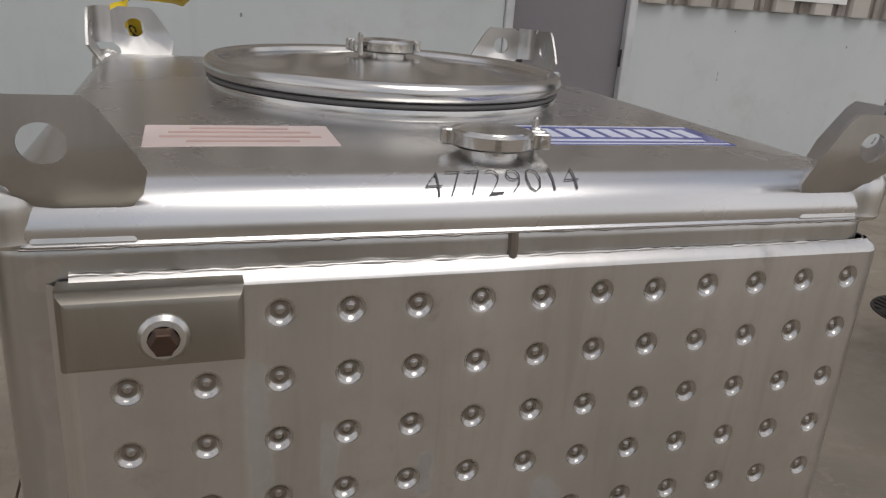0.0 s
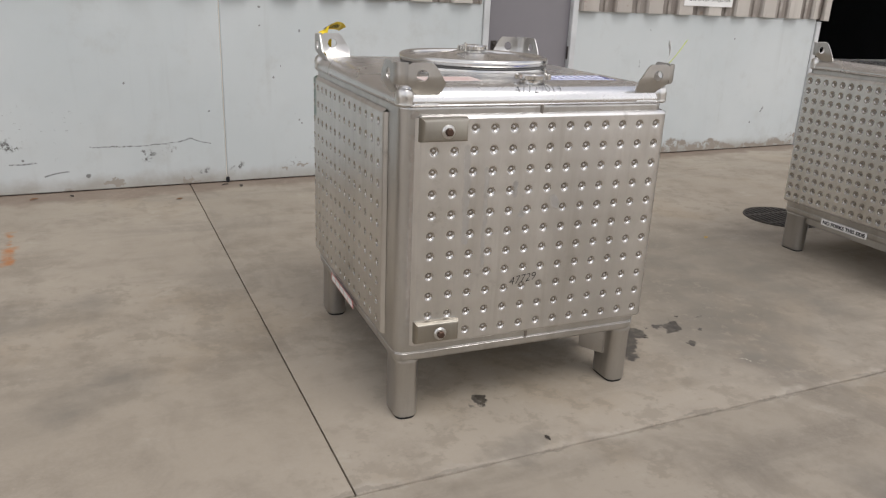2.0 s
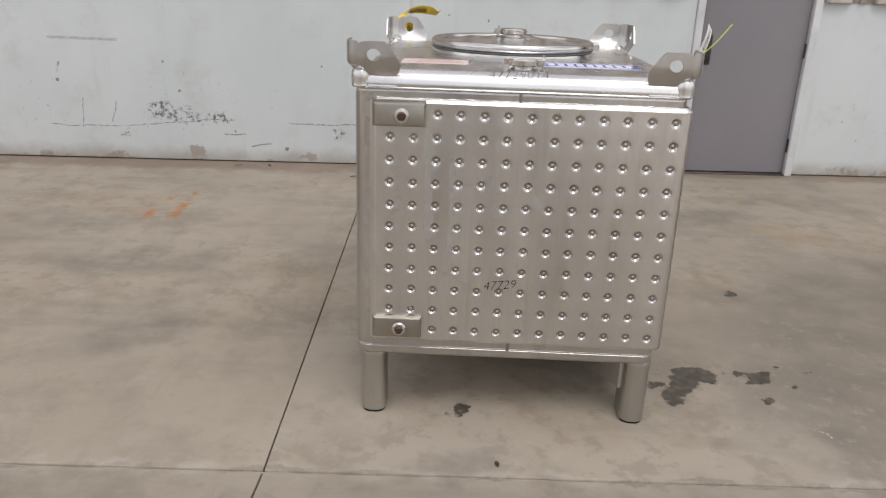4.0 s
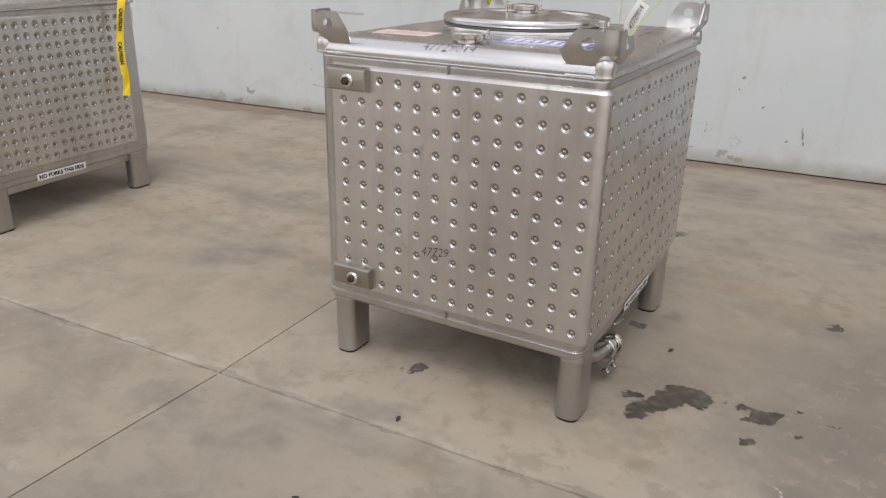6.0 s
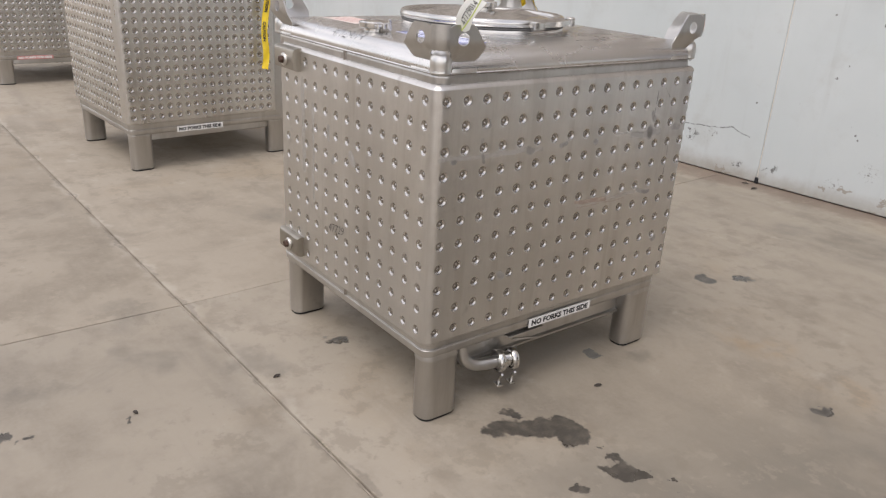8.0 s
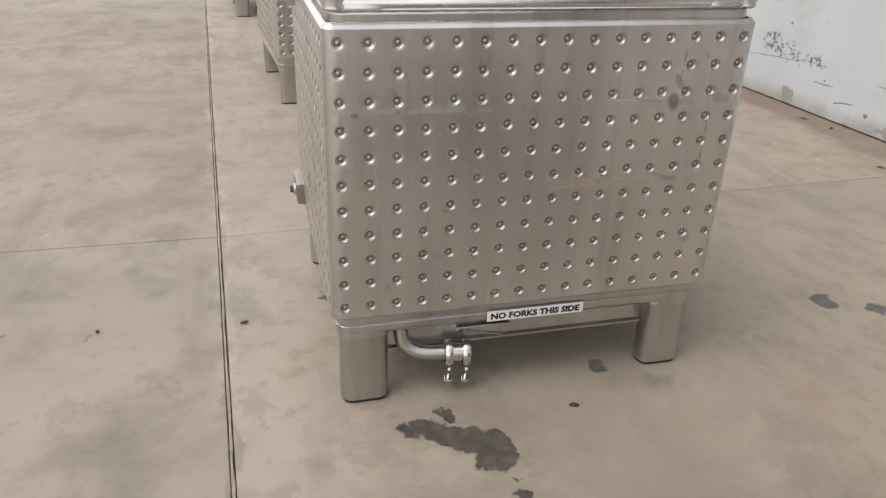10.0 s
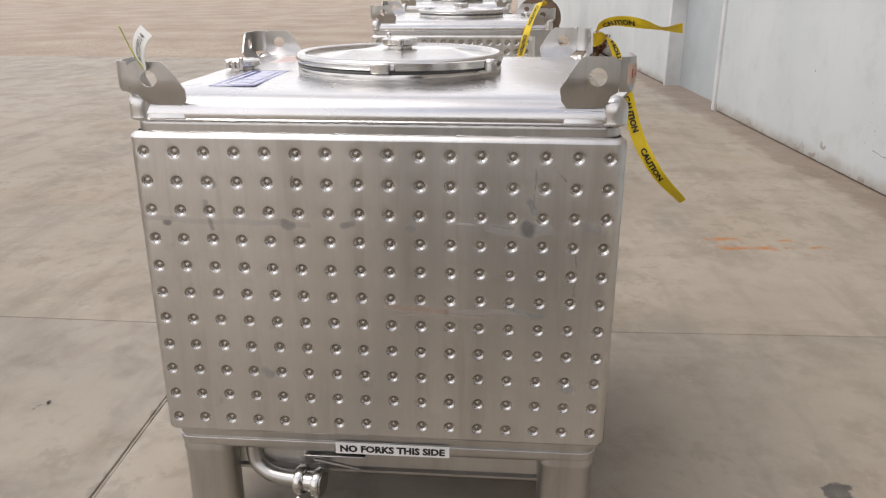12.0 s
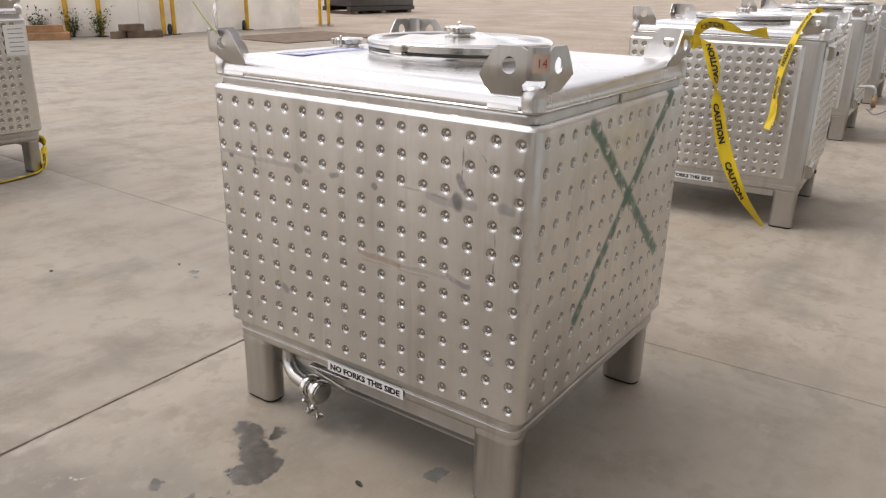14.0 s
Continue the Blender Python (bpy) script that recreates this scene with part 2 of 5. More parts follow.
M_BRIGHT = steel("polished_steel", (0.68, 0.67, 0.65), 0.18, streak=0.03, smudge=0.08, relief=0, drawn=False)
M_LID = steel("spun_lid_steel", (0.64, 0.63, 0.61), 0.22, streak=0.03, smudge=0.08, relief=0, drawn=False)
# weld heat tint, darkened further to paint the shade inside the dimples
M_SPOT = steel("weld_tint_and_hollow_shade", (0.36, 0.335, 0.31), 0.28, streak=0.03, smudge=0.2)
M_WELD = steel("weld_bead_steel", (0.70, 0.69, 0.67), 0.30, streak=0.1, smudge=0.1)
M_GASKET = plain("grey_lid_gasket", (0.10, 0.098, 0.095), 0.5)
M_RUBBER = plain("black_rubber", (0.018, 0.018, 0.018), 0.7)
M_PLUG = plain("dark_steel_plug", (0.095, 0.06, 0.045), 0.45, 0.8)
M_FAINT_INK = plain("faded_marker_ink", (0.07, 0.07, 0.073), 0.5)
M_INK = plain("black_marker_ink", (0.015, 0.015, 0.018), 0.5)
M_PAPER = plain("white_paper", (0.74, 0.74, 0.71), 0.75, vary=0.06)
M_TAN = plain("tan_paper_sticker", (0.58, 0.44, 0.35), 0.7)
M_WHITE = plain("white_vinyl", (0.80, 0.80, 0.78), 0.45, vary=0.05)
M_PINK = plain("faded_red_vinyl", (0.62, 0.27, 0.25), 0.5, vary=0.2)
M_WARN = plain("faded_warning_sticker", (0.72, 0.60, 0.56), 0.5, vary=0.1)
M_BLUE = plain("blue_vinyl", (0.11, 0.13, 0.36), 0.12, vary=0.15, bump=0.02)
M_PALEPRINT = plain("bleached_red_print", (0.62, 0.42, 0.38), 0.5)
M_LILAC = plain("pale_blue_print", (0.66, 0.68, 0.80), 0.45)
M_REDTEXT = plain("red_print", (0.45, 0.03, 0.03), 0.5)
M_TAPE = plain("yellow_caution_tape", (0.80, 0.58, 0.02), 0.4, vary=0.1, scale=30)
M_STRING = plain("lime_string", (0.60, 0.72, 0.12), 0.6)
M_DOOR = plain("grey_door_paint", (0.208, 0.196, 0.208), 0.45, vary=0.05, scale=5)
M_DOORBLUE = plain("pale_blue_door_paint", (0.40, 0.44, 0.45), 0.5, vary=0.1, scale=5)
M_FRAME = plain("white_frame_paint", (0.58, 0.59, 0.59), 0.5, vary=0.14, scale=9)
M_DARKMETAL = plain("dark_bronze_metal", (0.07, 0.06, 0.055), 0.4, 0.7)
M_BRONZE = plain("tarnished_bronze", (0.30, 0.18, 0.10), 0.4, 0.6)
# near-black colour that stands in for missing light in openings and gaps
M_DARK = plain("near_black_for_shade", (0.012, 0.012, 0.014), 0.9)
M_YELLOW = plain("yellow_bollard_paint", (0.62, 0.36, 0.025), 0.5, vary=0.2)
M_WOOD = plain("weathered_timber", (0.36, 0.20, 0.10), 0.8, vary=0.25, scale=20)
M_DARKWOOD = plain("old_dark_timber", (0.16, 0.11, 0.075), 0.85, vary=0.25, scale=20)
M_FARWALL = plain("pale_concrete", (0.87, 0.815, 0.73), 0.9, vary=0.14, scale=4, bump=0.4)
M_IRON = plain("cast_iron", (0.06, 0.052, 0.045), 0.6, 0.5)
M_RUST = plain("red_enamel", (0.30, 0.04, 0.03), 0.5)
M_HOSE = plain("clear_grey_hose", (0.26, 0.26, 0.26), 0.35)
M_LEAF = plain("weed_leaf", (0.07, 0.10, 0.03), 0.7, vary=0.3)
M_TAPE_LEAF = plain("yellowed_leaf", (0.42, 0.27, 0.06), 0.7, vary=0.25)
M_DEBRIS = plain("old_dark_brush", (0.045, 0.035, 0.028), 0.9, vary=0.3)
M_DRYLEAF = plain("dry_weed_leaf", (0.20, 0.10, 0.045), 0.8, vary=0.3)


def concrete_mat():
    """Worn yard concrete: cloudy tone, drag marks, dark wet stains and rust streaks of their own shape."""
    n = Nodes("yard_concrete", (0.4, 0.37, 0.33), 0.8)
    broad, mid = n.noise(0.42, 5, 0.6), n.noise(2.1, 6, 0.6)
    fine, grit = n.noise(60, 4, 0.7), n.noise(330, 2)
    drag = n.noise(1.0, 5, 0.6, n.scaled(0.55, 3.2, 1))
    col = n.mix(n.ramp(broad, 0.3, 0.7), (0.312, 0.281, 0.235), (0.380, 0.348, 0.298))
    col = n.mix(n.ramp(mid, 0.46, 0.70, 0, 0.6), col, (0.207, 0.184, 0.153))
    col = n.mix(n.ramp(drag, 0.50, 0.68, 0, 0.5), col, (0.212, 0.193, 0.166))
    col = n.mix(n.ramp(n.noise(0.9, 5, 0.6), 0.52, 0.68, 0, 0.55), col, (0.332, 0.278, 0.207))
    col = n.mix(n.ramp(fine, 0.3, 0.75, 0, 0.28), col, (0.390, 0.365, 0.332))
    swirl = n.noise(1.6, 6, 0.7, n.vec("ADD", n.scaled(1.0, 0.35, 1), n.vec("SCALE", n.noise(0.7, 2, color=True), scale=1.6)))
    col = n.mix(n.ramp(swirl, 0.54, 0.66, 0, 0.34), col, (0.187, 0.170, 0.148))
    pale = n.ramp(n.noise(3.3, 6, 0.7), 0.60, 0.70, 0, 0.45)
    col = n.mix(pale, col, (0.432, 0.407, 0.365))
    specks = n.math("MULTIPLY", n.ramp(n.voronoi(5.5), 0.015, 0.045, 1, 0), n.ramp(n.noise(2.0), 0.55, 0.62))
    col = n.mix(n.math("MULTIPLY", specks, 0.7), col, (0.10, 0.085, 0.07))
    wob = n.vec("ADD", n.co, n.vec("SCALE", n.vec("SUBTRACT", n.noise(7, 5, 0.65, color=True), (0.5, 0.5, 0.5)), scale=0.16))
    wide = n.vec("ADD", n.co, n.vec("SCALE", n.vec("SUBTRACT", n.noise(3, 5, 0.6, color=True), (0.5, 0.5, 0.5)), scale=0.45))
    edge = n.noise(26, 4)
    wet = None
    for a, b, w in (((0.645, -0.370), (0.76, -0.230), 0.052), ((0.745, -0.165), (0.825, -0.155), 0.046), ((0.78, -0.195), (0.835, -0.205), 0.046), ((0.585, -0.286), (0.625, -0.268), 0.022),
                    ((0.985, -0.172), (1.02, -0.185), 0.027), ((1.03, -0.215), (1.07, -0.16), 0.033), ((1.07, -0.155), (1.105, -0.13), 0.018), ((0.93, -0.155), (0.935, -0.153), 0.013),
                    ((1.035, -0.385), (1.047, -0.37), 0.022), ((1.17, -0.25), (1.185, -0.24), 0.02), ((1.17, -0.085), (1.18, -0.08), 0.013), ((1.24, -0.106), (1.287, -0.109), 0.012), ((1.23, 0.735), (1.25, 0.75), 0.026),
                    ((-0.20, -0.55), (-0.18, -0.52), 0.035), ((0.21, 1.41), (0.26, 1.42), 0.035), ((0.32, 1.58), (0.35, 1.61), 0.028),
                    ((0.45, 0.29), (0.48, 0.29), 0.028), ((-0.20, -1.78), (-0.19, -1.76), 0.017), ((-0.14, -1.72), (-0.13, -1.71), 0.014),
                    ((-0.06, -1.41), (-0.05, -1.40), 0.014)):
        d = n.segment((*a, 0), (*b, 0), wob)
        m = n.ramp(n.math("ADD", d, n.math("MULTIPLY", n.math("SUBTRACT", edge, 0.5), 0.040)), w * 0.85, w * 1.12, 1, 0)
        wet = m if wet is None else n.math("MAXIMUM", wet, m)
    faint = None
    for a, b, w in (((-2.2, 0.75), (-1.7, 0.95), 0.22), ((1.2, 2.0), (1.7, 2.2), 0.20), ((1.35, 0.75), (1.8, 0.9), 0.20), ((0.9, -1.5), (1.3, -1.9), 0.18),
                    ((-1.9, -0.2), (-1.5, 0.1), 0.15), ((0.1, 2.6), (0.6, 2.75), 0.2), ((-3.0, 1.6), (-2.5, 1.5), 0.25), ((0.0, -2.1), (0.3, -2.3), 0.12), ((-0.40, -1.71), (-0.36, -1.60), 0.07), ((-0.39, -1.56), (-0.30, -1.45), 0.06), ((-0.50, -1.28), (-0.36, -1.18), 0.10), ((-0.28, -0.93), (-0.14, -0.86), 0.08), ((-0.95, -1.22), (-0.80, -1.18), 0.10), ((1.35, -0.45), (1.95, -0.15), 0.50), ((1.6, 0.25), (2.1, 0.5), 0.40), ((0.55, 0.48), (0.64, 0.53), 0.07)):
        d = n.segment((*a, 0), (*b, 0), wide)
        m = n.ramp(d, w * 0.3, w * 1.2, 1, 0)
        faint = m if faint is None else n.math("MAXIMUM", faint, m)
    col = n.mix(n.math("MULTIPLY", faint, n.ramp(n.noise(4, 5), 0.35, 0.65, 0.15, 0.6)), col, (0.166, 0.158, 0.143))
    trodden = n.math("MULTIPLY", n.ramp(n.segment((1.45, 0.0, 0), (2.05, 0.8, 0), wide), 0.25, 0.85, 1, 0), n.ramp(n.noise(2.6, 5), 0.3, 0.65, 0.25, 0.6))
    col = n.mix(trodden, col, (0.190, 0.178, 0.155))
    rust = None
    for a, b, w in (((-2.28, 1.63), (-2.30, 1.81), 0.040), ((-2.13, 1.69), (-2.14, 1.97), 0.045), ((-2.29, 2.06), (-2.29, 2.13), 0.030), ((-2.15, 2.07), (-2.17, 2.32), 0.025)):
        d = n.segment((*a, 0), (*b, 0), wob)
        m = n.ramp(d, w * 0.2, w, 1, 0)
        rust = m if rust is None else n.math("MAXIMUM", rust, m)
    col = n.mix(n.math("MULTIPLY", rust, n.ramp(n.noise(9, 3), 0.35, 0.6, 0.45, 0.95)), col, (0.40, 0.165, 0.05))
    for at, w in (((0.80, 1.03, 0), 0.20), ((1.25, 0.95, 0), 0.14), ((2.0, 1.9, 0), 0.3)):
        tint = n.math("MULTIPLY", n.ramp(n.vec("DISTANCE", wide, at), w * 0.3, w * 1.1, 1, 0), n.ramp(n.noise(6, 4), 0.4, 0.65, 0, 0.35))
        col = n.mix(tint, col, (0.36, 0.24, 0.12))
    chalk = n.math("MULTIPLY", n.ramp(n.segment((1.15, -0.57, 0), (1.20, -0.62, 0), wob), 0.006, 0.014, 1, 0), n.ramp(n.noise(40, 3), 0.35, 0.55))
    col = n.mix(n.math("MULTIPLY", chalk, 0.7), col, (0.60, 0.58, 0.54))
    # brown dirt washed against the foot of the wall
    foot = n.math("SUBTRACT", n.axis("Y", wide), n.math("MULTIPLY_ADD", n.axis("X", wide), 0.06, 3.40))
    reach = n.ramp(n.axis("X"), -2.0, 0.5, -0.30, -0.17)
    dirt = n.math("MULTIPLY", n.ramp(n.math("SUBTRACT", foot, reach), -0.06, 0.06), n.ramp(n.noise(3, 5, 0.7), 0.25, 0.5, 0.45, 0.9))
    col = n.mix(n.math("MULTIPLY", dirt, 0.85), col, (0.205, 0.160, 0.132))
    # small blotches and worn patches
    blotch = n.ramp(n.noise(7.5, 8, 0.72), 0.51, 0.59, 0, 0.45)
    col = n.mix(n.math("MULTIPLY", blotch, n.ramp(n.noise(0.8, 3), 0.36, 0.58)), col, (0.225, 0.203, 0.170))
    worn = n.ramp(n.noise(11, 8, 0.72), 0.54, 0.61, 0, 0.22)
    col = n.mix(n.math("MULTIPLY", worn, n.ramp(n.noise(1.1, 3), 0.40, 0.60)), col, (0.45, 0.41, 0.35))
    # pale broken edge along the tooled joint, thin dust along the saw cut
    jy = n.math("ABSOLUTE", n.math("SUBTRACT", n.axis("Y", wob), n.math("MULTIPLY_ADD", n.axis("X", wob), 0.03, -0.94)))
    chips = n.math("MULTIPLY", n.ramp(jy, 0.012, 0.05, 1, 0), n.ramp(n.noise(5, 4), 0.42, 0.6))
    col = n.mix(n.math("MULTIPLY", chips, 0.6), col, (0.432, 0.407, 0.365))
    crack = n.math("MULTIPLY", n.ramp(jy, 0.004, 0.016, 1, 0), n.ramp(n.noise(3.1, 3), 0.45, 0.55))
    col = n.mix(n.math("MULTIPLY", crack, 0.35), col, (0.12, 0.108, 0.095))
    col = n.mix(n.math("MULTIPLY", wet, n.ramp(n.noise(18, 4), 0.25, 0.6, 0.65, 0.95)), col, (0.062, 0.058, 0.053))
    n.set("Base Color", n.mix(1.0, col, (0.905, 0.86, 0.80), "MULTIPLY"))
    n.set("Roughness", n.math("SUBTRACT", n.ramp(mid, 0.3, 0.7, 0.58, 0.74), n.math("MULTIPLY", wet, 0.35)))
    n.bump(n.math("ADD", n.math("MULTIPLY", fine, 0.6), n.math("MULTIPLY", grit, 0.4)), 0.35, 0.003)
    return n.mat


def dirt_mat():
    n = Nodes("leaf_littered_dirt", (0.3, 0.24, 0.19), 0.95)
    col = n.mix(n.ramp(n.noise(0.5, 5), 0.3, 0.7), (0.33, 0.265, 0.205), (0.45, 0.38, 0.31))
    col = n.mix(n.ramp(n.voronoi(9), 0.1, 0.5, 0.5, 0), col, (0.20, 0.13, 0.08))
    col = n.mix(n.ramp(n.noise(18, 5, 0.7), 0.5, 0.7, 0, 0.5), col, (0.42, 0.37, 0.31))
    n.set("Base Color", n.mix(1.0, col, (0.88, 0.87, 0.85), "MULTIPLY"))
    n.bump(n.noise(25, 5, 0.7), 0.8, 0.02)
    return n.mat


def wall_mat():
    """Pale blue masonry paint, flaked to the bare concrete along the foot, with scuffs and pock marks."""
    n = Nodes("pale_blue_wall_paint", (0.44, 0.475, 0.485), 0.62)
    big, mid, fine = n.noise(0.6, 4), n.noise(3.5, 5), n.noise(45, 5, 0.7)
    col = n.mix(n.ramp(big, 0.3, 0.7), (0.60, 0.645, 0.655), (0.68, 0.715, 0.72))
    col = n.mix(n.ramp(mid, 0.5, 0.75, 0, 0.22), col, (0.54, 0.56, 0.55))
    runs = n.noise(2.6, 5, 0.6, n.scaled(3.2, 3.2, 0.25))
    col = n.mix(n.ramp(runs, 0.56, 0.75, 0, 0.20), col, (0.46, 0.47, 0.46))
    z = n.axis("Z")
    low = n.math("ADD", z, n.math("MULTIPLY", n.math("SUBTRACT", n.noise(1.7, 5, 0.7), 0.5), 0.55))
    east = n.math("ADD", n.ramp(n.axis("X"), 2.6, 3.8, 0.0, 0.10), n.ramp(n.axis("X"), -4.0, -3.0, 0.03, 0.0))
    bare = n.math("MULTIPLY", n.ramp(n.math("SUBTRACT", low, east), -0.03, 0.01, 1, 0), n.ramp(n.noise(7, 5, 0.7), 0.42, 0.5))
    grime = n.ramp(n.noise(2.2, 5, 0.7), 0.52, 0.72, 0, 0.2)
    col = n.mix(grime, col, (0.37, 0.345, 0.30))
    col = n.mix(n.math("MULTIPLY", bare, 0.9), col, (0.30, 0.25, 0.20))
    pocks = n.math("MULTIPLY", n.ramp(n.voronoi(2.3), 0.008, 0.018, 1, 0), n.ramp(n.noise(1.1), 0.45, 0.55))
    col = n.mix(n.math("MULTIPLY", pocks, 0.75), col, (0.12, 0.12, 0.12))
    band = n.math("MULTIPLY", n.ramp(z, 0.12, 0.35), n.ramp(z, 0.85, 0.6))
    scuff = n.math("MULTIPLY", n.ramp(n.noise(24, 6, 0.75), 0.60, 0.66), n.math("MULTIPLY", band, n.ramp(n.noise(1.0, 3), 0.48, 0.60)))
    col = n.mix(n.math("MULTIPLY", scuff, 0.75), col, (0.11, 0.11, 0.11))
    wob = n.vec("ADD", n.co, n.vec("SCALE", n.vec("SUBTRACT", n.noise(5, 3, color=True), (0.5, 0.5, 0.5)), scale=0.06))
    wob = n.vec("MULTIPLY", wob, (1, 0, 1))
    lines = None
    for a, b, w in (((-1.69, 0, 0.34), (-1.18, 0, 0.33), 0.009), ((-1.18, 0, 0.33), (-0.96, 0, 0.37), 0.010), ((-0.96, 0, 0.37), (-0.81, 0, 0.33), 0.008), ((-2.02, 0, 0.13), (-1.86, 0, 0.16), 0.010),
                    ((-3.56, 0, 0.79), (-3.59, 0, 0.71), 0.016), ((-3.41, 0, 0.51), (-3.42, 0, 0.27), 0.008), ((-3.13, 0, 0.49), (-3.17, 0, 0.31), 0.008), ((-3.69, 0, 0.28), (-3.06, 0, 0.28), 0.007),
                    ((-3.06, 0, 0.28), (-2.30, 0, 0.36), 0.007), ((-2.25, 0, 0.23), (-2.08, 0, 0.23), 0.010), ((0.77, 0, 0.35), (0.79, 0, 0.23), 0.013), ((3.49, 0, 0.93), (3.49, 0, 0.99), 0.010), ((5.33, 0, 0.43), (5.37, 0, 0.47), 0.022)):
        m = n.ramp(n.segment(a, b, wob), w * 0.25, w * 0.75, 1, 0)
        lines = m if lines is None else n.math("MAXIMUM", lines, m)
    col = n.mix(n.math("MULTIPLY", lines, n.ramp(n.noise(30, 2), 0.35, 0.6, 0.15, 0.85)), col, (0.13, 0.13, 0.13))
    flat = n.vec("MULTIPLY", n.co, (1, 0, 1))
    rub = n.math("MULTIPLY", n.ramp(n.segment((-3.62, 0, 0.99), (-3.08, 0, 0.985), flat), 0.006, 0.016, 1, 0), n.ramp(n.noise(20, 3, 0.6, n.scaled(1, 1, 4)), 0.35, 0.55, 0.2, 0.7))
    col = n.mix(rub, col, (0.33, 0.34, 0.35))
    # single pock marks and small chips
    near = n.vec("ADD", n.co, n.vec("SCALE", n.vec("SUBTRACT", n.noise(40, 3, color=True), (0.5, 0.5, 0.5)), scale=0.03))
    flat = n.vec("MULTIPLY", near, (1, 0, 1))
    dots = None
    for x, h, w in ((-0.38, 1.40, 0.014), (-0.38, 1.26, 0.012), (-0.06, 1.22, 0.015), (-0.28, 0.85, 0.014), (-1.42, 0.82, 0.012), (-0.81, 0.59, 0.011), (-0.22, 0.94, 0.010), (-0.05, 0.47, 0.012),
                    (0.30, 0.69, 0.018), (0.28, 0.60, 0.010), (-0.07, 0.50, 0.014), (0.47, 0.48, 0.014), (0.67, 0.24, 0.014), (3.59, 1.29, 0.011), (4.76, 1.22, 0.016), (-1.73, 0.12, 0.028), (5.19, 0.30, 0.02),
                    (-3.59, 0.65, 0.024), (-4.84, 0.76, 0.016), (-2.72, 0.82, 0.014), (-2.60, 0.59, 0.018), (-2.46, 0.34, 0.014), (1.53, 0.20, 0.026), (-2.16, 0.26, 0.016)):
        m = n.ramp(n.vec("DISTANCE", flat, (x, 0, h)), w * 0.4, w * 0.8, 1, 0)
        dots = m if dots is None else n.math("MAXIMUM", dots, m)
    col = n.mix(n.math("MULTIPLY", dots, 0.8), col, (0.12, 0.115, 0.11))
    speck = n.ramp(n.noise(34, 5, 0.8), 0.55, 0.60)
    for x, h, w in ((0.08, 0.27, 0.07), (-1.13, 0.28, 0.07), (0.31, 0.20, 0.06), (-0.14, 0.14, 0.06)):
        m = n.math("MULTIPLY", n.ramp(n.vec("DISTANCE", flat, (x, 0, h)), w * 0.4, w * 1.2, 1, 0), speck)
        col = n.mix(n.math("MULTIPLY", m, 0.75), col, (0.16, 0.15, 0.14))
    rough_edge = n.vec("MULTIPLY", n.vec("ADD", n.co, n.vec("SCALE", n.vec("SUBTRACT", n.noise(11, 5, 0.7, color=True), (0.5, 0.5, 0.5)), scale=0.22)), (0.7, 0, 1.3))
    for x, h, w in ((-0.05, 0.12, 0.030), (0.33, 0.06, 0.045), (0.22, 0.09, 0.025), (-0.99, 0.04, 0.03), (-1.55, 0.05, 0.05), (-0.20, 0.10, 0.02), (-2.49, 0.09, 0.06), (-4.47, 0.15, 0.05), (1.51, 0.08, 0.05)):
        m = n.ramp(n.vec("DISTANCE", rough_edge, (x * 0.7, 0, h * 1.3)), w * 0.75, w, 1, 0)
        col = n.mix(n.math("MULTIPLY", m, 0.8), col, (0.33, 0.29, 0.24))
    # splashed dirt along the foot, and rubbed black marks
    splash = n.math("MULTIPLY", n.ramp(n.math("ADD", z, n.math("MULTIPLY", n.math("SUBTRACT", n.noise(5, 5, 0.7), 0.5), 0.16)), 0.015, 0.15, 1, 0), n.ramp(n.noise(2.7, 4), 0.25, 0.6, 0.35, 0.75))
    col = n.mix(splash, col, (0.36, 0.32, 0.27))
    for x, h, w in ((-2.74, 0.41, 0.14), (-2.54, 0.38, 0.12), (-2.30, 0.37, 0.09), (-2.21, 0.36, 0.06), (-3.05, 0.22, 0.06), (-0.88, 0.10, 0.05), (-0.58, 0.12, 0.05), (-1.28, 0.26, 0.05)):
        m = n.math("MULTIPLY", n.ramp(n.vec("DISTANCE", rough_edge, (x * 0.7, 0, h * 1.3)), w * 0.3, w, 1, 0), n.ramp(n.noise(22, 5, 0.78), 0.50, 0.55))
        col = n.mix(n.math("MULTIPLY", m, 0.9), col, (0.10, 0.095, 0.09))
    n.set("Base Color", n.mix(1.0, col, (0.835, 0.835, 0.825), "MULTIPLY"))
    n.bump(n.math("ADD", n.math("MULTIPLY", fine, 0.4), n.math("MULTIPLY", bare, -1.2)), 0.4, 0.004)
    return n.mat


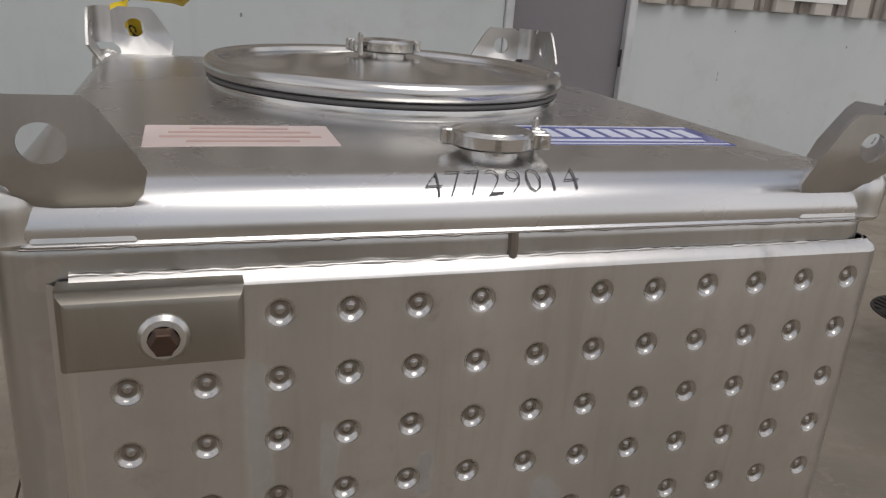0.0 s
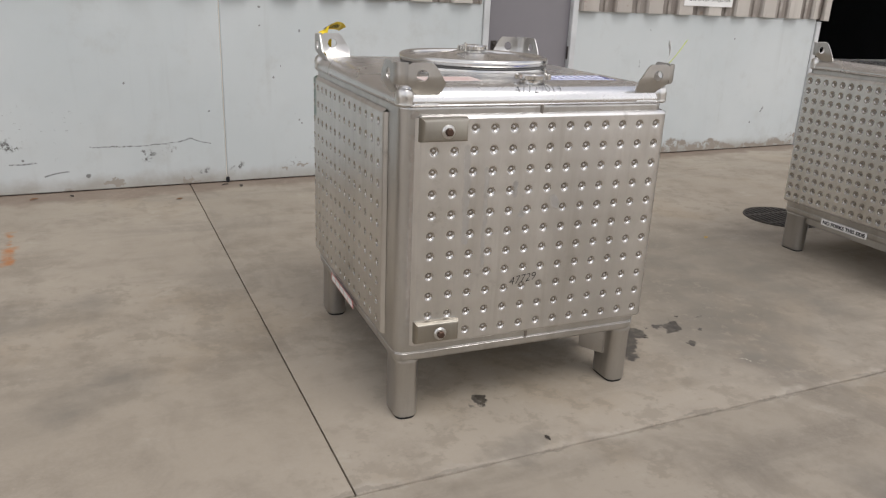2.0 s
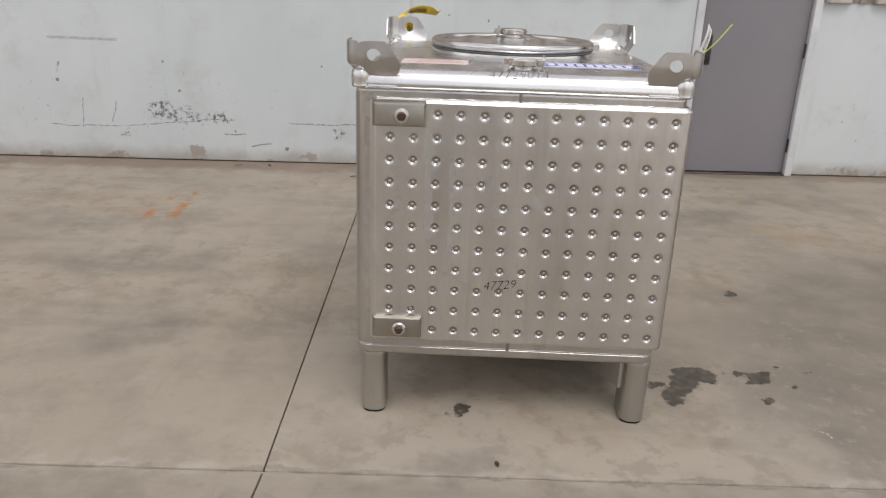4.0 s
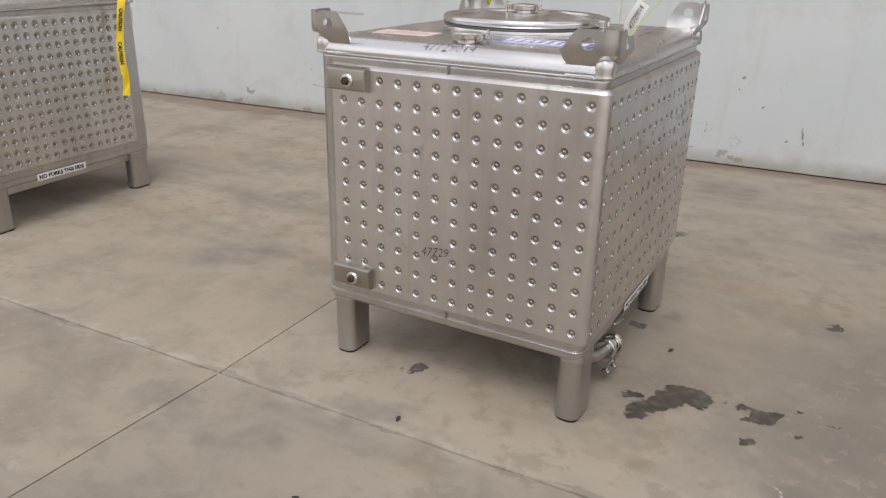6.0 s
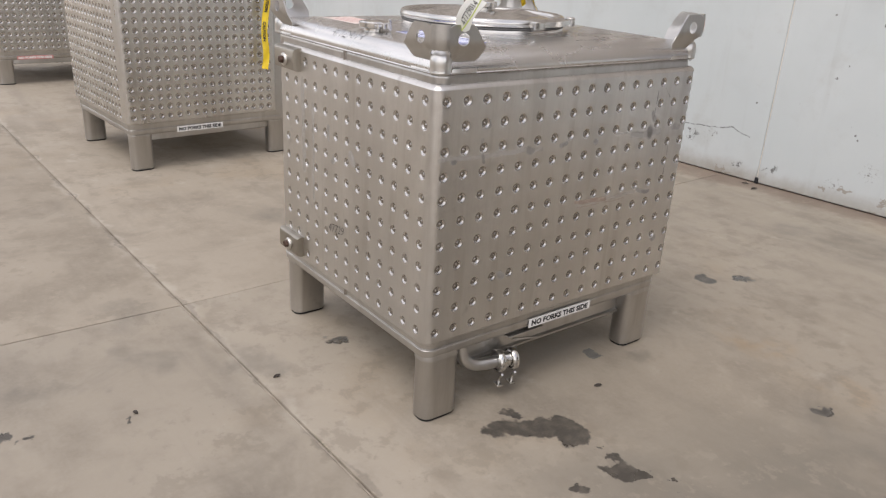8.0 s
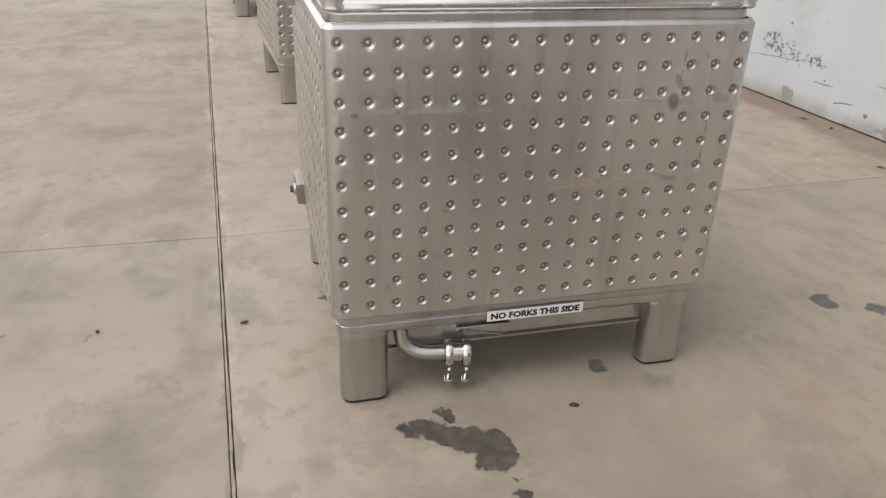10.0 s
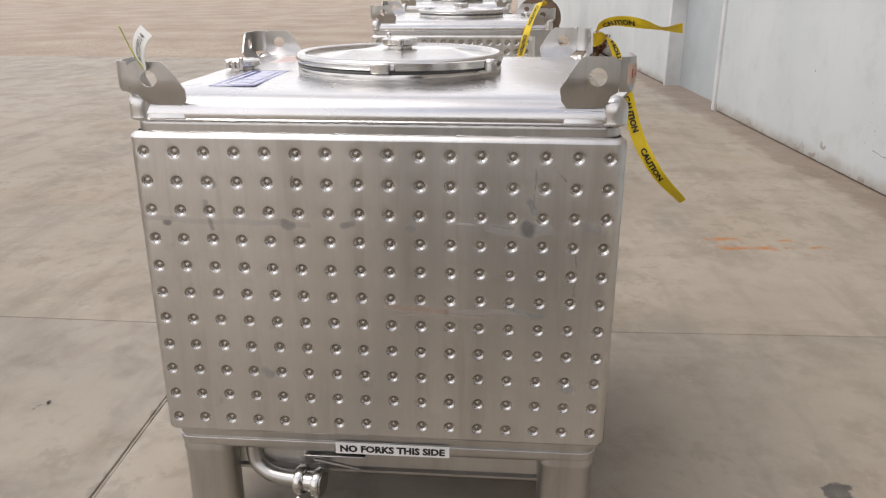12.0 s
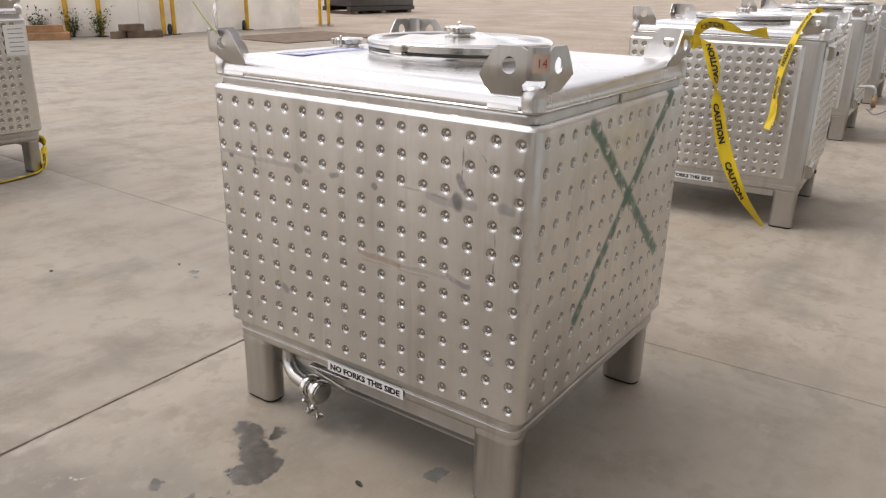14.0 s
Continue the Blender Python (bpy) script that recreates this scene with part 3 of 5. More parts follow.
def siding_mat():
    """Tan sheet, rain-streaked, with the shade of the grooves and brown dirt painted unevenly into them."""
    n = Nodes("weathered_tan_siding", (0.5, 0.46, 0.42), 0.5)
    runs = n.noise(1.6, 5, 0.6, n.scaled(3, 3, 0.2))
    col = n.mix(n.ramp(n.noise(0.8, 3), 0.35, 0.65), (0.47, 0.43, 0.39), (0.60, 0.56, 0.51))
    col = n.mix(n.ramp(runs, 0.5, 0.75, 0, 0.6), col, (0.33, 0.28, 0.24))
    # groove shade put into the colour by depth, mixed with brown dirt
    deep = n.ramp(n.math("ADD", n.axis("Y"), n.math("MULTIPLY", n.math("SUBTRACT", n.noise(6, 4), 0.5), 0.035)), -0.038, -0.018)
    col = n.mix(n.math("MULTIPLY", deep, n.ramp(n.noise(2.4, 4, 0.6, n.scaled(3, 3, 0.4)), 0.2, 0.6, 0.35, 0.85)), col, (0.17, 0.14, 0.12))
    col = n.mix(n.ramp(n.noise(11, 5, 0.7), 0.62, 0.7, 0, 0.5), col, (0.26, 0.16, 0.10))
    n.set("Base Color", n.mix(1.0, col, (0.88, 0.88, 0.87), "MULTIPLY"))
    n.bump(n.noise(40, 4), 0.1, 0.002)
    return n.mat


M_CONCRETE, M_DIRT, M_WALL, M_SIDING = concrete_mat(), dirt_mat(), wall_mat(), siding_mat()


# ---- mesh helpers ----
class Geo:
    """Vertices and faces of one part, in the coordinates of its thing."""

    def __init__(self):
        self.v, self.f, self.slot = [], [], {}

    def ring(self, pts):
        at = len(self.v)
        self.v.extend(tuple(p) for p in pts)
        return list(range(at, len(self.v)))

    def bridge(self, a, b, closed=True):
        k = len(a)
        for i in range(k if closed else k - 1):
            j = (i + 1) % k
            self.f.append((a[i], a[j], b[j], b[i]))

    def cap(self, a, flip=False):
        self.f.append(tuple(reversed(a)) if flip else tuple(a))

    def loft(self, rings, cap0=True, cap1=True):
        idx = [self.ring(r) for r in rings]
        for a, b in zip(idx, idx[1:]):
            self.bridge(a, b)
        if cap0:
            self.cap(idx[0], True)
        if cap1:
            self.cap(idx[-1])
        return self

    def move(self, m, start=0):
        self.v[start:] = [tuple(m @ Vector(p)) for p in self.v[start:]]
        return self


def rr(x0, x1, y0, y1, r, z, k=5):
    """A rounded rectangle, counter-clockwise from above."""
    out = []
    for cx, cy, a0 in ((x1 - r, y0 + r, -90), (x1 - r, y1 - r, 0), (x0 + r, y1 - r, 90), (x0 + r, y0 + r, 180)):
        for i in range(k + 1):
            a = radians(a0 + 90 * i / k)
            out.append((cx + r * math.cos(a), cy + r * math.sin(a), z))
    return out


def rbox(g, x0, x1, y0, y1, z0, z1, r=0.004, bev=0.003, k=2):
    """A box with rounded upright edges and bevelled top and bottom."""
    r = min(r, (x1 - x0) * 0.49, (y1 - y0) * 0.49)
    b = min(bev, r * 0.9, (z1 - z0) * 0.45)
    return g.loft([rr(x0 + b, x1 - b, y0 + b, y1 - b, r - b * 0.9, z0, k), rr(x0, x1, y0, y1, r, z0 + b, k),
                   rr(x0, x1, y0, y1, r, z1 - b, k), rr(x0 + b, x1 - b, y0 + b, y1 - b, r - b * 0.9, z1, k)])


def spin(g, profile, cx=0.0, cy=0.0, n=48, cap0=True, cap1=True, lift=None):
    """A profile of (radius, height), from below to above, spun about an upright axis."""
    rings = []
    for r, z in profile:
        rings.append([(cx + r * math.cos(2 * math.pi * i / n), cy + r * math.sin(2 * math.pi * i / n),
                       z + (lift(r, 2 * math.pi * i / n) if lift else 0.0)) for i in range(n)])
    return g.loft(rings, cap0, cap1)


def tube(g, pts, r, n=10, caps=True):
    """A round bar along a line of points; r may be a list."""
    pts = [Vector(p) for p in pts]
    rad = r if isinstance(r, (list, tuple)) else [r] * len(pts)
    side, rings = None, []
    for i, p in enumerate(pts):
        d = (pts[min(i + 1, len(pts) - 1)] - pts[max(i - 1, 0)]).normalized()
        if side is None:
            side = d.orthogonal().normalized()
        side = (side - d * side.dot(d)).normalized()
        up = d.cross(side)
        rings.append([p + rad[i] * (math.cos(2 * math.pi * k / n) * side + math.sin(2 * math.pi * k / n) * up) for k in range(n)])
    return g.loft(rings, caps, caps)


def smooth_line(pts, steps=6):
    """A smooth line through the points."""
    p = [Vector(q) for q in pts]
    p = [2 * p[0] - p[1], *p, 2 * p[-1] - p[-2]]
    out = []
    for i in range(1, len(p) - 2):
        for k in range(steps):
            t = k / steps
            out.append(0.5 * (2 * p[i] + (p[i + 1] - p[i - 1]) * t + (2 * p[i - 1] - 5 * p[i] + 4 * p[i + 1] - p[i + 2]) * t * t
                              + (3 * p[i] - p[i - 1] - 3 * p[i + 1] + p[i + 2]) * t ** 3))
    return out + [p[-2]]


def mesh_of(name, g, material, angle=35):
    me = bpy.data.meshes.new(name)
    me.from_pydata(g.v, [], g.f)
    for m in material if isinstance(material, tuple) else (material,):
        me.materials.append(m)
    for i, k in g.slot.items():
        me.polygons[i].material_index = k
    me.shade_smooth()
    me.set_sharp_from_angle(angle=radians(angle))
    me.update()
    return me


def part(name, g, material, parent=None, label="", angle=35):
    ob = new(name, mesh_of(name, g, material, angle))
    ob.parent = parent
    return tagged(ob, label)


def thing(name, label, category, group="", kind="", m=None):
    ob = new(name)
    ob.empty_display_size = 0.1
    if m is not None:
        ob.matrix_basis = m
    return tagged(ob, label, category, group, kind)


def words(body, height, place, slant=0.0, width=None, spacing=1.0, weight=0.0, cuts=0.0):
    """Geometry of a line of writing in the built-in font. place(u, v) gives the point for u along and v up the line, both from its middle."""
    cu = bpy.data.curves.new("words", "FONT")
    cu.body, cu.size, cu.shear, cu.resolution_u = body, height * 1.38, slant, 2
    cu.space_character, cu.offset = spacing, weight * height
    ob = bpy.data.objects.new("words", cu)
    me = bpy.data.meshes.new_from_object(ob)
    if cuts:
        bm = bmesh.new()
        bm.from_mesh(me)
        for k in range(2):
            lo, hi = min(v.co[k] for v in bm.verts), max(v.co[k] for v in bm.verts)
            for i in range(1, int((hi - lo) / cuts) + 1):
                at = Vector((0, 0, 0))
                at[k] = lo + i * cuts
                no = Vector((0, 0, 0))
                no[k] = 1
                bmesh.ops.bisect_plane(bm, geom=bm.verts[:] + bm.edges[:] + bm.faces[:], plane_co=at, plane_no=no)
        bm.to_mesh(me)
        bm.free()
    xs = [v.co.x for v in me.vertices]
    mid, span = (min(xs) + max(xs)) / 2, max(xs) - min(xs)
    k = width / span if width else 1.0
    g = Geo()
    g.v = [tuple(place((v.co.x - mid) * k, v.co.y - height / 2)) for v in me.vertices]
    g.f = [tuple(p.vertices) for p in me.polygons]
    bpy.data.objects.remove(ob)
    bpy.data.curves.remove(cu)
    bpy.data.meshes.remove(me)
    return g


def slab_on(g, c, u, v, n, w, h, t):
    """A thin plate of w by h and thickness t, whose back lies at c; u, v and n are its axes."""
    c, u, v, n = Vector(c), Vector(u).normalized(), Vector(v).normalized(), Vector(n).normalized()
    e = min(0.0015, t * 0.4)
    ring = lambda d, i: [c + n * d + u * (sx * (w / 2 - i)) + v * (sy * (h / 2 - i)) for sx, sy in ((-1, -1), (1, -1), (1, 1), (-1, 1))]
    return g.loft([ring(0, 0), ring(t - e, 0), ring(t, e)])


# ---- ground and pavement ----
def ground():
    g = Geo()
    n, half = 24, 400.0
    xs = [-half + 2 * half * i / n for i in range(n + 1)]
    idx = [[g.ring([(x, y, -0.035)])[0] for x in xs] for y in xs]
    for j in range(n):
        for i in range(n):
            g.f.append((idx[j][i], idx[j][i + 1], idx[j + 1][i + 1], idx[j + 1][i]))
    ob = part("ground", g, M_DIRT)
    tagged(ob, "brown dirt littered with dry leaves beyond the pavement", "ground", kind="structure")


def pavement():
    base = thing("pavement", "worn grey concrete yard slabs with joints and dark stains", "pavement", kind="structure")
    line_y = lambda x: -0.94 + 0.03 * x
    line_x = lambda y: -0.83 - (0.036 if y > -0.965 else -0.012) * (y + 0.965)
    cross = Vector((line_x(-0.965), -0.965, 0))
    west, east, south, north = -13.4, 14.0, -19.0, 4.6
    gap = 0.0075
    w_mid, e_mid = Vector((west, line_y(west), 0)), Vector((east, line_y(east), 0))
    s_mid, n_mid = Vector((line_x(south), south, 0)), Vector((line_x(north), north, 0))
    for quad in (((west, south, 0), s_mid, cross, w_mid), (s_mid, (east, south, 0), e_mid, cross),
                 (cross, e_mid, (east, north, 0), n_mid), (w_mid, cross, n_mid, (west, north, 0))):
        q = [Vector(p) for p in quad]
        mid = sum(q, Vector()) / 4

        def inset(d, z):
            out = []
            for i, p in enumerate(q):
                a, b = (p - q[i - 1]).normalized(), (q[(i + 1) % 4] - p).normalized()
                na, nb = Vector((-a.y, a.x, 0)), Vector((-b.y, b.x, 0))
                # the joint along the yard is wide and tooled, the one across it a thin saw cut
                out.append(p + na * d * (1.0 if abs(a.x) > 0.5 else 0.42) + nb * d * (1.0 if abs(b.x) > 0.5 else 0.42) + Vector((0, 0, z)))
            return out

        g = Geo()
        g.loft([inset(gap, -0.2), inset(gap, -0.005), inset(gap + 0.002, -0.001), inset(gap + 0.0045, 0.0)])
        part("slab", g, M_CONCRETE, base, angle=80)
    # crumbling mortar in the tooled joint, cracked away along its sides
    rng, g, rings = random.Random(5), Geo(), []
    for i in range(330):
        x = west + 0.02 + (east - west - 0.04) * i / 329
        y, a, b = line_y(x), gap - rng.uniform(0.0010, 0.0032), gap - rng.uniform(0.0022, 0.0075)
        top = -0.0036 - rng.uniform(0.0, 0.0030)
        rings.append([(x, y - a, -0.05), (x, y + b, -0.05), (x, y + b, top - 0.001), (x, y, top), (x, y - a, top - 0.001)])
    part("joint_filler", g.loft(rings), M_CONCRETE, base, "pale crumbling mortar in the joint", angle=80)


# ---- building along the yard ----
WALL = pose(0, 3.40, 0, 0, 0, math.degrees(math.atan(0.06)))
SIDING_Z = 1.465


def siding(g, x0, x1, z0, z1, y=-0.008):
    """Ribbed sheet from x0 to x1."""
    prof, x = [], x0
    rib = ((0.0, 0.0), (0.028, 0.042), (0.205, 0.042), (0.233, 0.0), (0.285, 0.0), (0.295, 0.016), (0.330, 0.016), (0.340, 0.0))
    while x < x1:
        prof += [(min(x + dx, x1), y - d) for dx, d in rib if x + dx < x1]
        x += 0.395
    prof.append((x1, y))
    rings = []
    for z, back in ((z0, 0.03), (z0, 0.0), (z1, 0.0)):
        rings.append(g.ring([(px, py + back, z) for px, py in prof]))
    for a, b in zip(rings, rings[1:]):
        g.bridge(a, b, closed=False)


def block(g, x0, x1, y0, y1, z0, z1, b=0.006):
    return rbox(g, x0, x1, y0, y1, z0, z1, b, b, 1)


def building():
    wall = thing("wall_north", "pale blue painted concrete wall under ribbed tan metal siding", "wall", kind="structure", m=WALL)
    # concrete plinth panels with open vertical joints
    for x0, x1 in ((-40.0, -9.75), (-7.35, -0.694), (-0.686, 1.64), (2.668, 5.98)):
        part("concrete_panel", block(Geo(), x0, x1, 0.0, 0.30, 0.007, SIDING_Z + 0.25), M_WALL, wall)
        # recessed black strip paints the shadow gap between wall and slab
        part("shadow_gap_strip", block(Geo(), x0, x1, 0.025, 0.29, -0.15, 0.0065), M_DARK, wall, "dark recessed joint under the wall")
    for x0, x1, z0 in ((-40.0, -9.78, SIDING_Z), (-9.78, -7.32, 2.5), (-7.32, -0.69, SIDING_Z), (-0.684, 1.62, SIDING_Z), (1.62, 2.672, 2.16), (2.672, 6.02, SIDING_Z), (6.02, 14.0, 4.3)):
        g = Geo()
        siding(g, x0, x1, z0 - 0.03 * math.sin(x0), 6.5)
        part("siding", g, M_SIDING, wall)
    part("backing", block(Geo(), -40.0, 6.0, 0.16, 0.34, SIDING_Z + 0.9, 6.5), M_SIDING, wall)
    for x0, x1 in ((-40.0, -9.75), (-7.35, 1.60), (2.69, 6.03)):
        part("backing", block(Geo(), x0, x1, 0.02, 0.158, SIDING_Z + 0.252, SIDING_Z + 0.95), M_SIDING, wall)
    part("seam_plug", block(Geo(), -0.70, -0.672, -0.012, 0.02, 0.0, 0.045), M_DARK, wall, "dark plug at the foot of the joint")
    part("corner_trim", block(Geo(), 6.015, 6.105, -0.065, 0.3, SIDING_Z - 0.03, 6.5), M_SIDING, wall, "weathered metal corner trim")
    part("jamb_guard", block(Geo(), 5.982, 6.05, -0.02, 0.3, -0.1, SIDING_Z - 0.04), M_FRAME, wall)
    part("coping", block(Geo(), -40.0, 14.0, -0.1, 0.4, 6.5, 6.62), M_SIDING, wall)
    part("joint_filler", block(Geo(), -0.693, -0.687, 0.006, 0.05, -0.1, SIDING_Z), M_FARWALL, wall, "grey joint filler")
    # loading bay behind the wide opening, its darkness painted as near-black surfaces
    bay = thing("loading_bay", "unlit loading bay behind the wide opening", "opening", kind="structure", m=WALL)
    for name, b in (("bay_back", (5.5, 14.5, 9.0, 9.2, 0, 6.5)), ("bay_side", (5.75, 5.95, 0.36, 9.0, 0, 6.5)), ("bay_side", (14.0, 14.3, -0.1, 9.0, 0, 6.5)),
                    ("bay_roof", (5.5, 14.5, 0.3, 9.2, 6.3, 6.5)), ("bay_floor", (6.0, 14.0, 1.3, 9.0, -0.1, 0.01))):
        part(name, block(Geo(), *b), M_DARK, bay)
    # closed personnel door
    door = thing("door_1", "closed flat grey steel door in a worn white frame", "door", kind="structure", m=WALL)
    part("leaf", rbox(Geo(), 1.706, 2.600, 0.03, 0.075, 0.015, 2.085, 0.003, 0.002), M_DOOR, door)
    for x0, x1 in ((1.64, 1.703), (2.603, 2.668)):
        part("jamb", block(Geo(), x0, x1, -0.018, 0.16, -0.05, 2.09), M_FRAME, door, "chipped white jamb")
    part("head", block(Geo(), 1.64, 2.668, -0.018, 0.16, 2.092, 2.17), M_FRAME, door)
    part("threshold", block(Geo(), 1.705, 2.60, -0.03, 0.16, -0.03, 0.012), M_DARKMETAL, door)
    # black backing paints the dark behind the leaf
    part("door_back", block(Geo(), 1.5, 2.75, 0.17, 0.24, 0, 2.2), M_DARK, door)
    g = Geo()
    rbox(g, 1.75, 1.812, 0.022, 0.031, 0.925, 1.165, 0.02, 0.003, 4)
    part("handle_plate", g, M_DARKMETAL, door, "dark bronze pull plate")
    g = Geo()
    tube(g, smooth_line([(1.781, 0.024, 1.09), (1.781, -0.02, 1.08), (1.781, -0.024, 1.02), (1.781, -0.02, 0.97), (1.781, 0.024, 0.955)]), 0.009, 8)
    part("handle", g, M_DARKMETAL, door, "dark bronze pull handle")
    g = Geo()
    g.loft([[(1.781 + r * math.cos(a * math.pi / 8), y, 1.13 + r * math.sin(a * math.pi / 8)) for a in range(16)] for r, y in ((0.016, 0.024), (0.016, 0.010), (0.012, 0.006))])
    part("lock_cylinder", g, M_DARKMETAL, door)
    for z in (0.26, 1.06, 1.85):
        g = Geo()
        tube(g, [(2.604, 0.018, z - 0.06), (2.604, 0.018, z + 0.06)], 0.011, 8)
        part("hinge", g, M_DARKMETAL, door, "dark worn hinge")
    # recessed service door further along
    far = thing("door_2", "pale blue recessed service door in a white frame", "door", kind="structure", m=WALL)
    part("leaf", rbox(Geo(), -9.66, -7.44, 0.20, 0.26, 0.0, 2.42, 0.003, 0.002), M_DOORBLUE, far)
    for x0, x1 in ((-9.76, -9.665), (-7.435, -7.34)):
        part("jamb", block(Geo(), x0, x1, -0.03, 0.28, -0.05, 2.5), M_FRAME, far)
    part("head", block(Geo(), -9.66, -7.44, -0.02, 0.28, 2.424, 2.5), M_FRAME, far)
    # notice on the siding
    sign = thing("notice_sign", "white notice sign telling drivers to stay with their vehicle", "sign", m=WALL)
    sx, sz, sw, sh = 4.26, 1.755, 0.66, 0.43
    g = Geo()
    slab_on(g, (sx, -0.0525, sz), (1, 0, 0), (0, 0, 1), (0, -1, 0), sw, sh, 0.004)
    plate = part("plate", g, M_WHITE, sign)
    at = lambda v0: (lambda u, v: (sx + u, -0.0575, sz + v0 + v))
    part("lettering", words("DRIVERS", 0.055, at(0.135), width=0.27), M_REDTEXT, sign, "red heading")
    for line, v0, w in (("STAY WITH YOUR VEHICLE", 0.02, 0.54), ("FAILURE TO COMPLY MAY", -0.075, 0.46), ("RESULT IN DELAY OR REJECTION", -0.145, 0.58)):
        part("lettering", words(line, 0.038, at(v0), width=w), M_INK, sign, "black line of lettering")
    g = Geo()
    slab_on(g, (sx, -0.0566, sz + 0.095), (1, 0, 0), (0, 0, 1), (0, -1, 0), 0.30, 0.008, 0.0008)
    part("underline", g, M_REDTEXT, sign)


# ---- stainless intermediate bulk tanks ----
X0, X1, Y0, Y1, RC = -0.591, 0.513, -0.606, 0.629, 0.030
LUG_X = -0.570
LID = (-0.045, 0.011)


def jacket(pitch, rows, cols, start, d_end, n=16, rings=None):
    """One dimpled sheet wrapped from face A round three corners to face D. cols: the dimple columns of each face, as distances along it."""
    arc = RC * math.pi / 2
    la, lb, lc = X1 - RC - start, Y1 - Y0 - 2 * RC, X1 - X0 - 2 * RC
    ends = [la, la + arc, la + arc + lb, la + 2 * arc + lb, la + 2 * arc + lb + lc, la + 3 * arc + lb + lc]
    total = ends[5] + (Y1 - RC - d_end)
    corners = ((X1 - RC, Y0 + RC, -90), (X1 - RC, Y1 - RC, 0), (X0 + RC, Y1 - RC, 90))

    def at(s, z, d):
        for i in range(3):
            if ends[2 * i] < s < ends[2 * i + 1]:
                cx, cy, a0 = corners[i]
                a = radians(a0) + (s - ends[2 * i]) / RC
                return (cx + (RC + d) * math.cos(a), cy + (RC + d) * math.sin(a), z)
        if s <= ends[0]:
            return (start + s, Y0 - d, z)
        if s <= ends[2]:
            return (X1 + d, Y0 + RC + s - ends[1], z)
        if s <= ends[4]:
            return (X1 - RC - (s - ends[3]), Y1 + d, z)
        return (X0 - d, Y1 - RC - (s - ends[5]), z)

    a_cols, b_cols, c_cols, d_cols = cols
    ss = [x - start for x in a_cols] + [ends[1] + y - (Y0 + RC) for y in b_cols] + [ends[3] + (X1 - RC) - x for x in c_cols] + [ends[5] + (Y1 - RC) - y for y in d_cols]
    z0, z1 = rows[-1] - 0.036, rows[0] + 0.034
    zb = [z1] + [(a + b) / 2 for a, b in zip(rows, rows[1:])] + [z0]
    rings = rings or ((0.0230, 0.0), (0.0165, -0.0003), (0.0146, -0.0010), (0.0126, -0.0033), (0.0104, -0.0058), (0.0089, -0.0064), (0.0070, -0.0065), (0.0052, -0.0057), (0.0038, -0.0045), (0.0020, -0.0042))
    g, known = Geo(), {}

    def vert(s, z, d):
        key = (round(s, 5), round(z, 5), round(d, 5))
        if key not in known:
            known[key] = g.ring([at(s, z, d)])[0]
        return known[key]

    def strip(sa, sb, za, zb_, da=0.0, db=0.0, steps=1):
        for i in range(steps):
            p, q = sa + (sb - sa) * i / steps, sa + (sb - sa) * (i + 1) / steps
            g.f.append((vert(p, za, da), vert(q, za, da), vert(q, zb_, db), vert(p, zb_, db)))

    quarter = n // 4
    left = 0.0
    rng = random.Random(3)
    for i, s in enumerate(ss):
        lo = max(left, s - pitch * 0.5) if i == 0 or s - ss[i - 1] > 1.5 * pitch else (s + ss[i - 1]) / 2
        hi = total if i == len(ss) - 1 else (s + ss[i + 1]) / 2 if ss[i + 1] - s <= 1.5 * pitch else s + pitch * 0.5
        if lo - left > 1e-6:
            for a, b in zip(zb, zb[1:]):
                strip(left, lo, b, a, steps=4)
        for zt, zl, zc in zip(zb, zb[1:], rows):
            edge = []
            for (pa, qa), (pb, qb) in (((lo, zl), (hi, zl)), ((hi, zl), (hi, zt)), ((hi, zt), (lo, zt)), ((lo, zt), (lo, zl))):
                edge += [vert(pa + (pb - pa) * k / quarter, qa + (qb - qa) * k / quarter, 0.0) for k in range(quarter)]
            cs, cz = s + rng.uniform(-0.0012, 0.0012), zc + rng.uniform(-0.0012, 0.0012)
            depth = rng.uniform(0.76, 1.05)
            prev = edge
            for r, d in rings:
                now = g.ring([at(cs + r * math.cos(radians(-135) + 2 * math.pi * k / n), cz + r * math.sin(radians(-135) + 2 * math.pi * k / n), d * depth) for k in range(n)])
                # dimple walls in darker steel, floors in the tinted and shade-darkened one
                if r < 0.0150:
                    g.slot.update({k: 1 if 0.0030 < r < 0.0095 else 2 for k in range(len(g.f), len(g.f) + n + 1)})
                g.bridge(prev, now)
                prev = now
            g.cap(prev)
        left = hi
    # turned-in edges, welded to the shell
    marks = sorted({0.0, total, *ends} | {e + arc * k / 4 for e in ends[::2] for k in range(4)} | {total * k / 60 for k in range(60)})
    for p, q in zip(marks, marks[1:]):
        strip(p, q, z1, z1 + 0.006, 0.0, -0.003)
        strip(p, q, z1 + 0.006, z1 + 0.014, -0.003, -0.014)
        strip(p, q, z0 - 0.006, z0, -0.003, 0.0)
        strip(p, q, z0 - 0.014, z0 - 0.006, -0.014, -0.003)
    for s, sgn in ((0.0, -1), (total, 1)):
        for p, q, dp, dq in ((0.0, 0.004, 0.0, -0.0010), (0.004, 0.009, -0.0010, -0.0048), (0.009, 0.017, -0.0048, -0.0125), (0.017, 0.021, -0.0125, -0.0150)):
            a, b, da, db = (s - q, s - p, dq, dp) if sgn < 0 else (s + p, s + q, dp, dq)
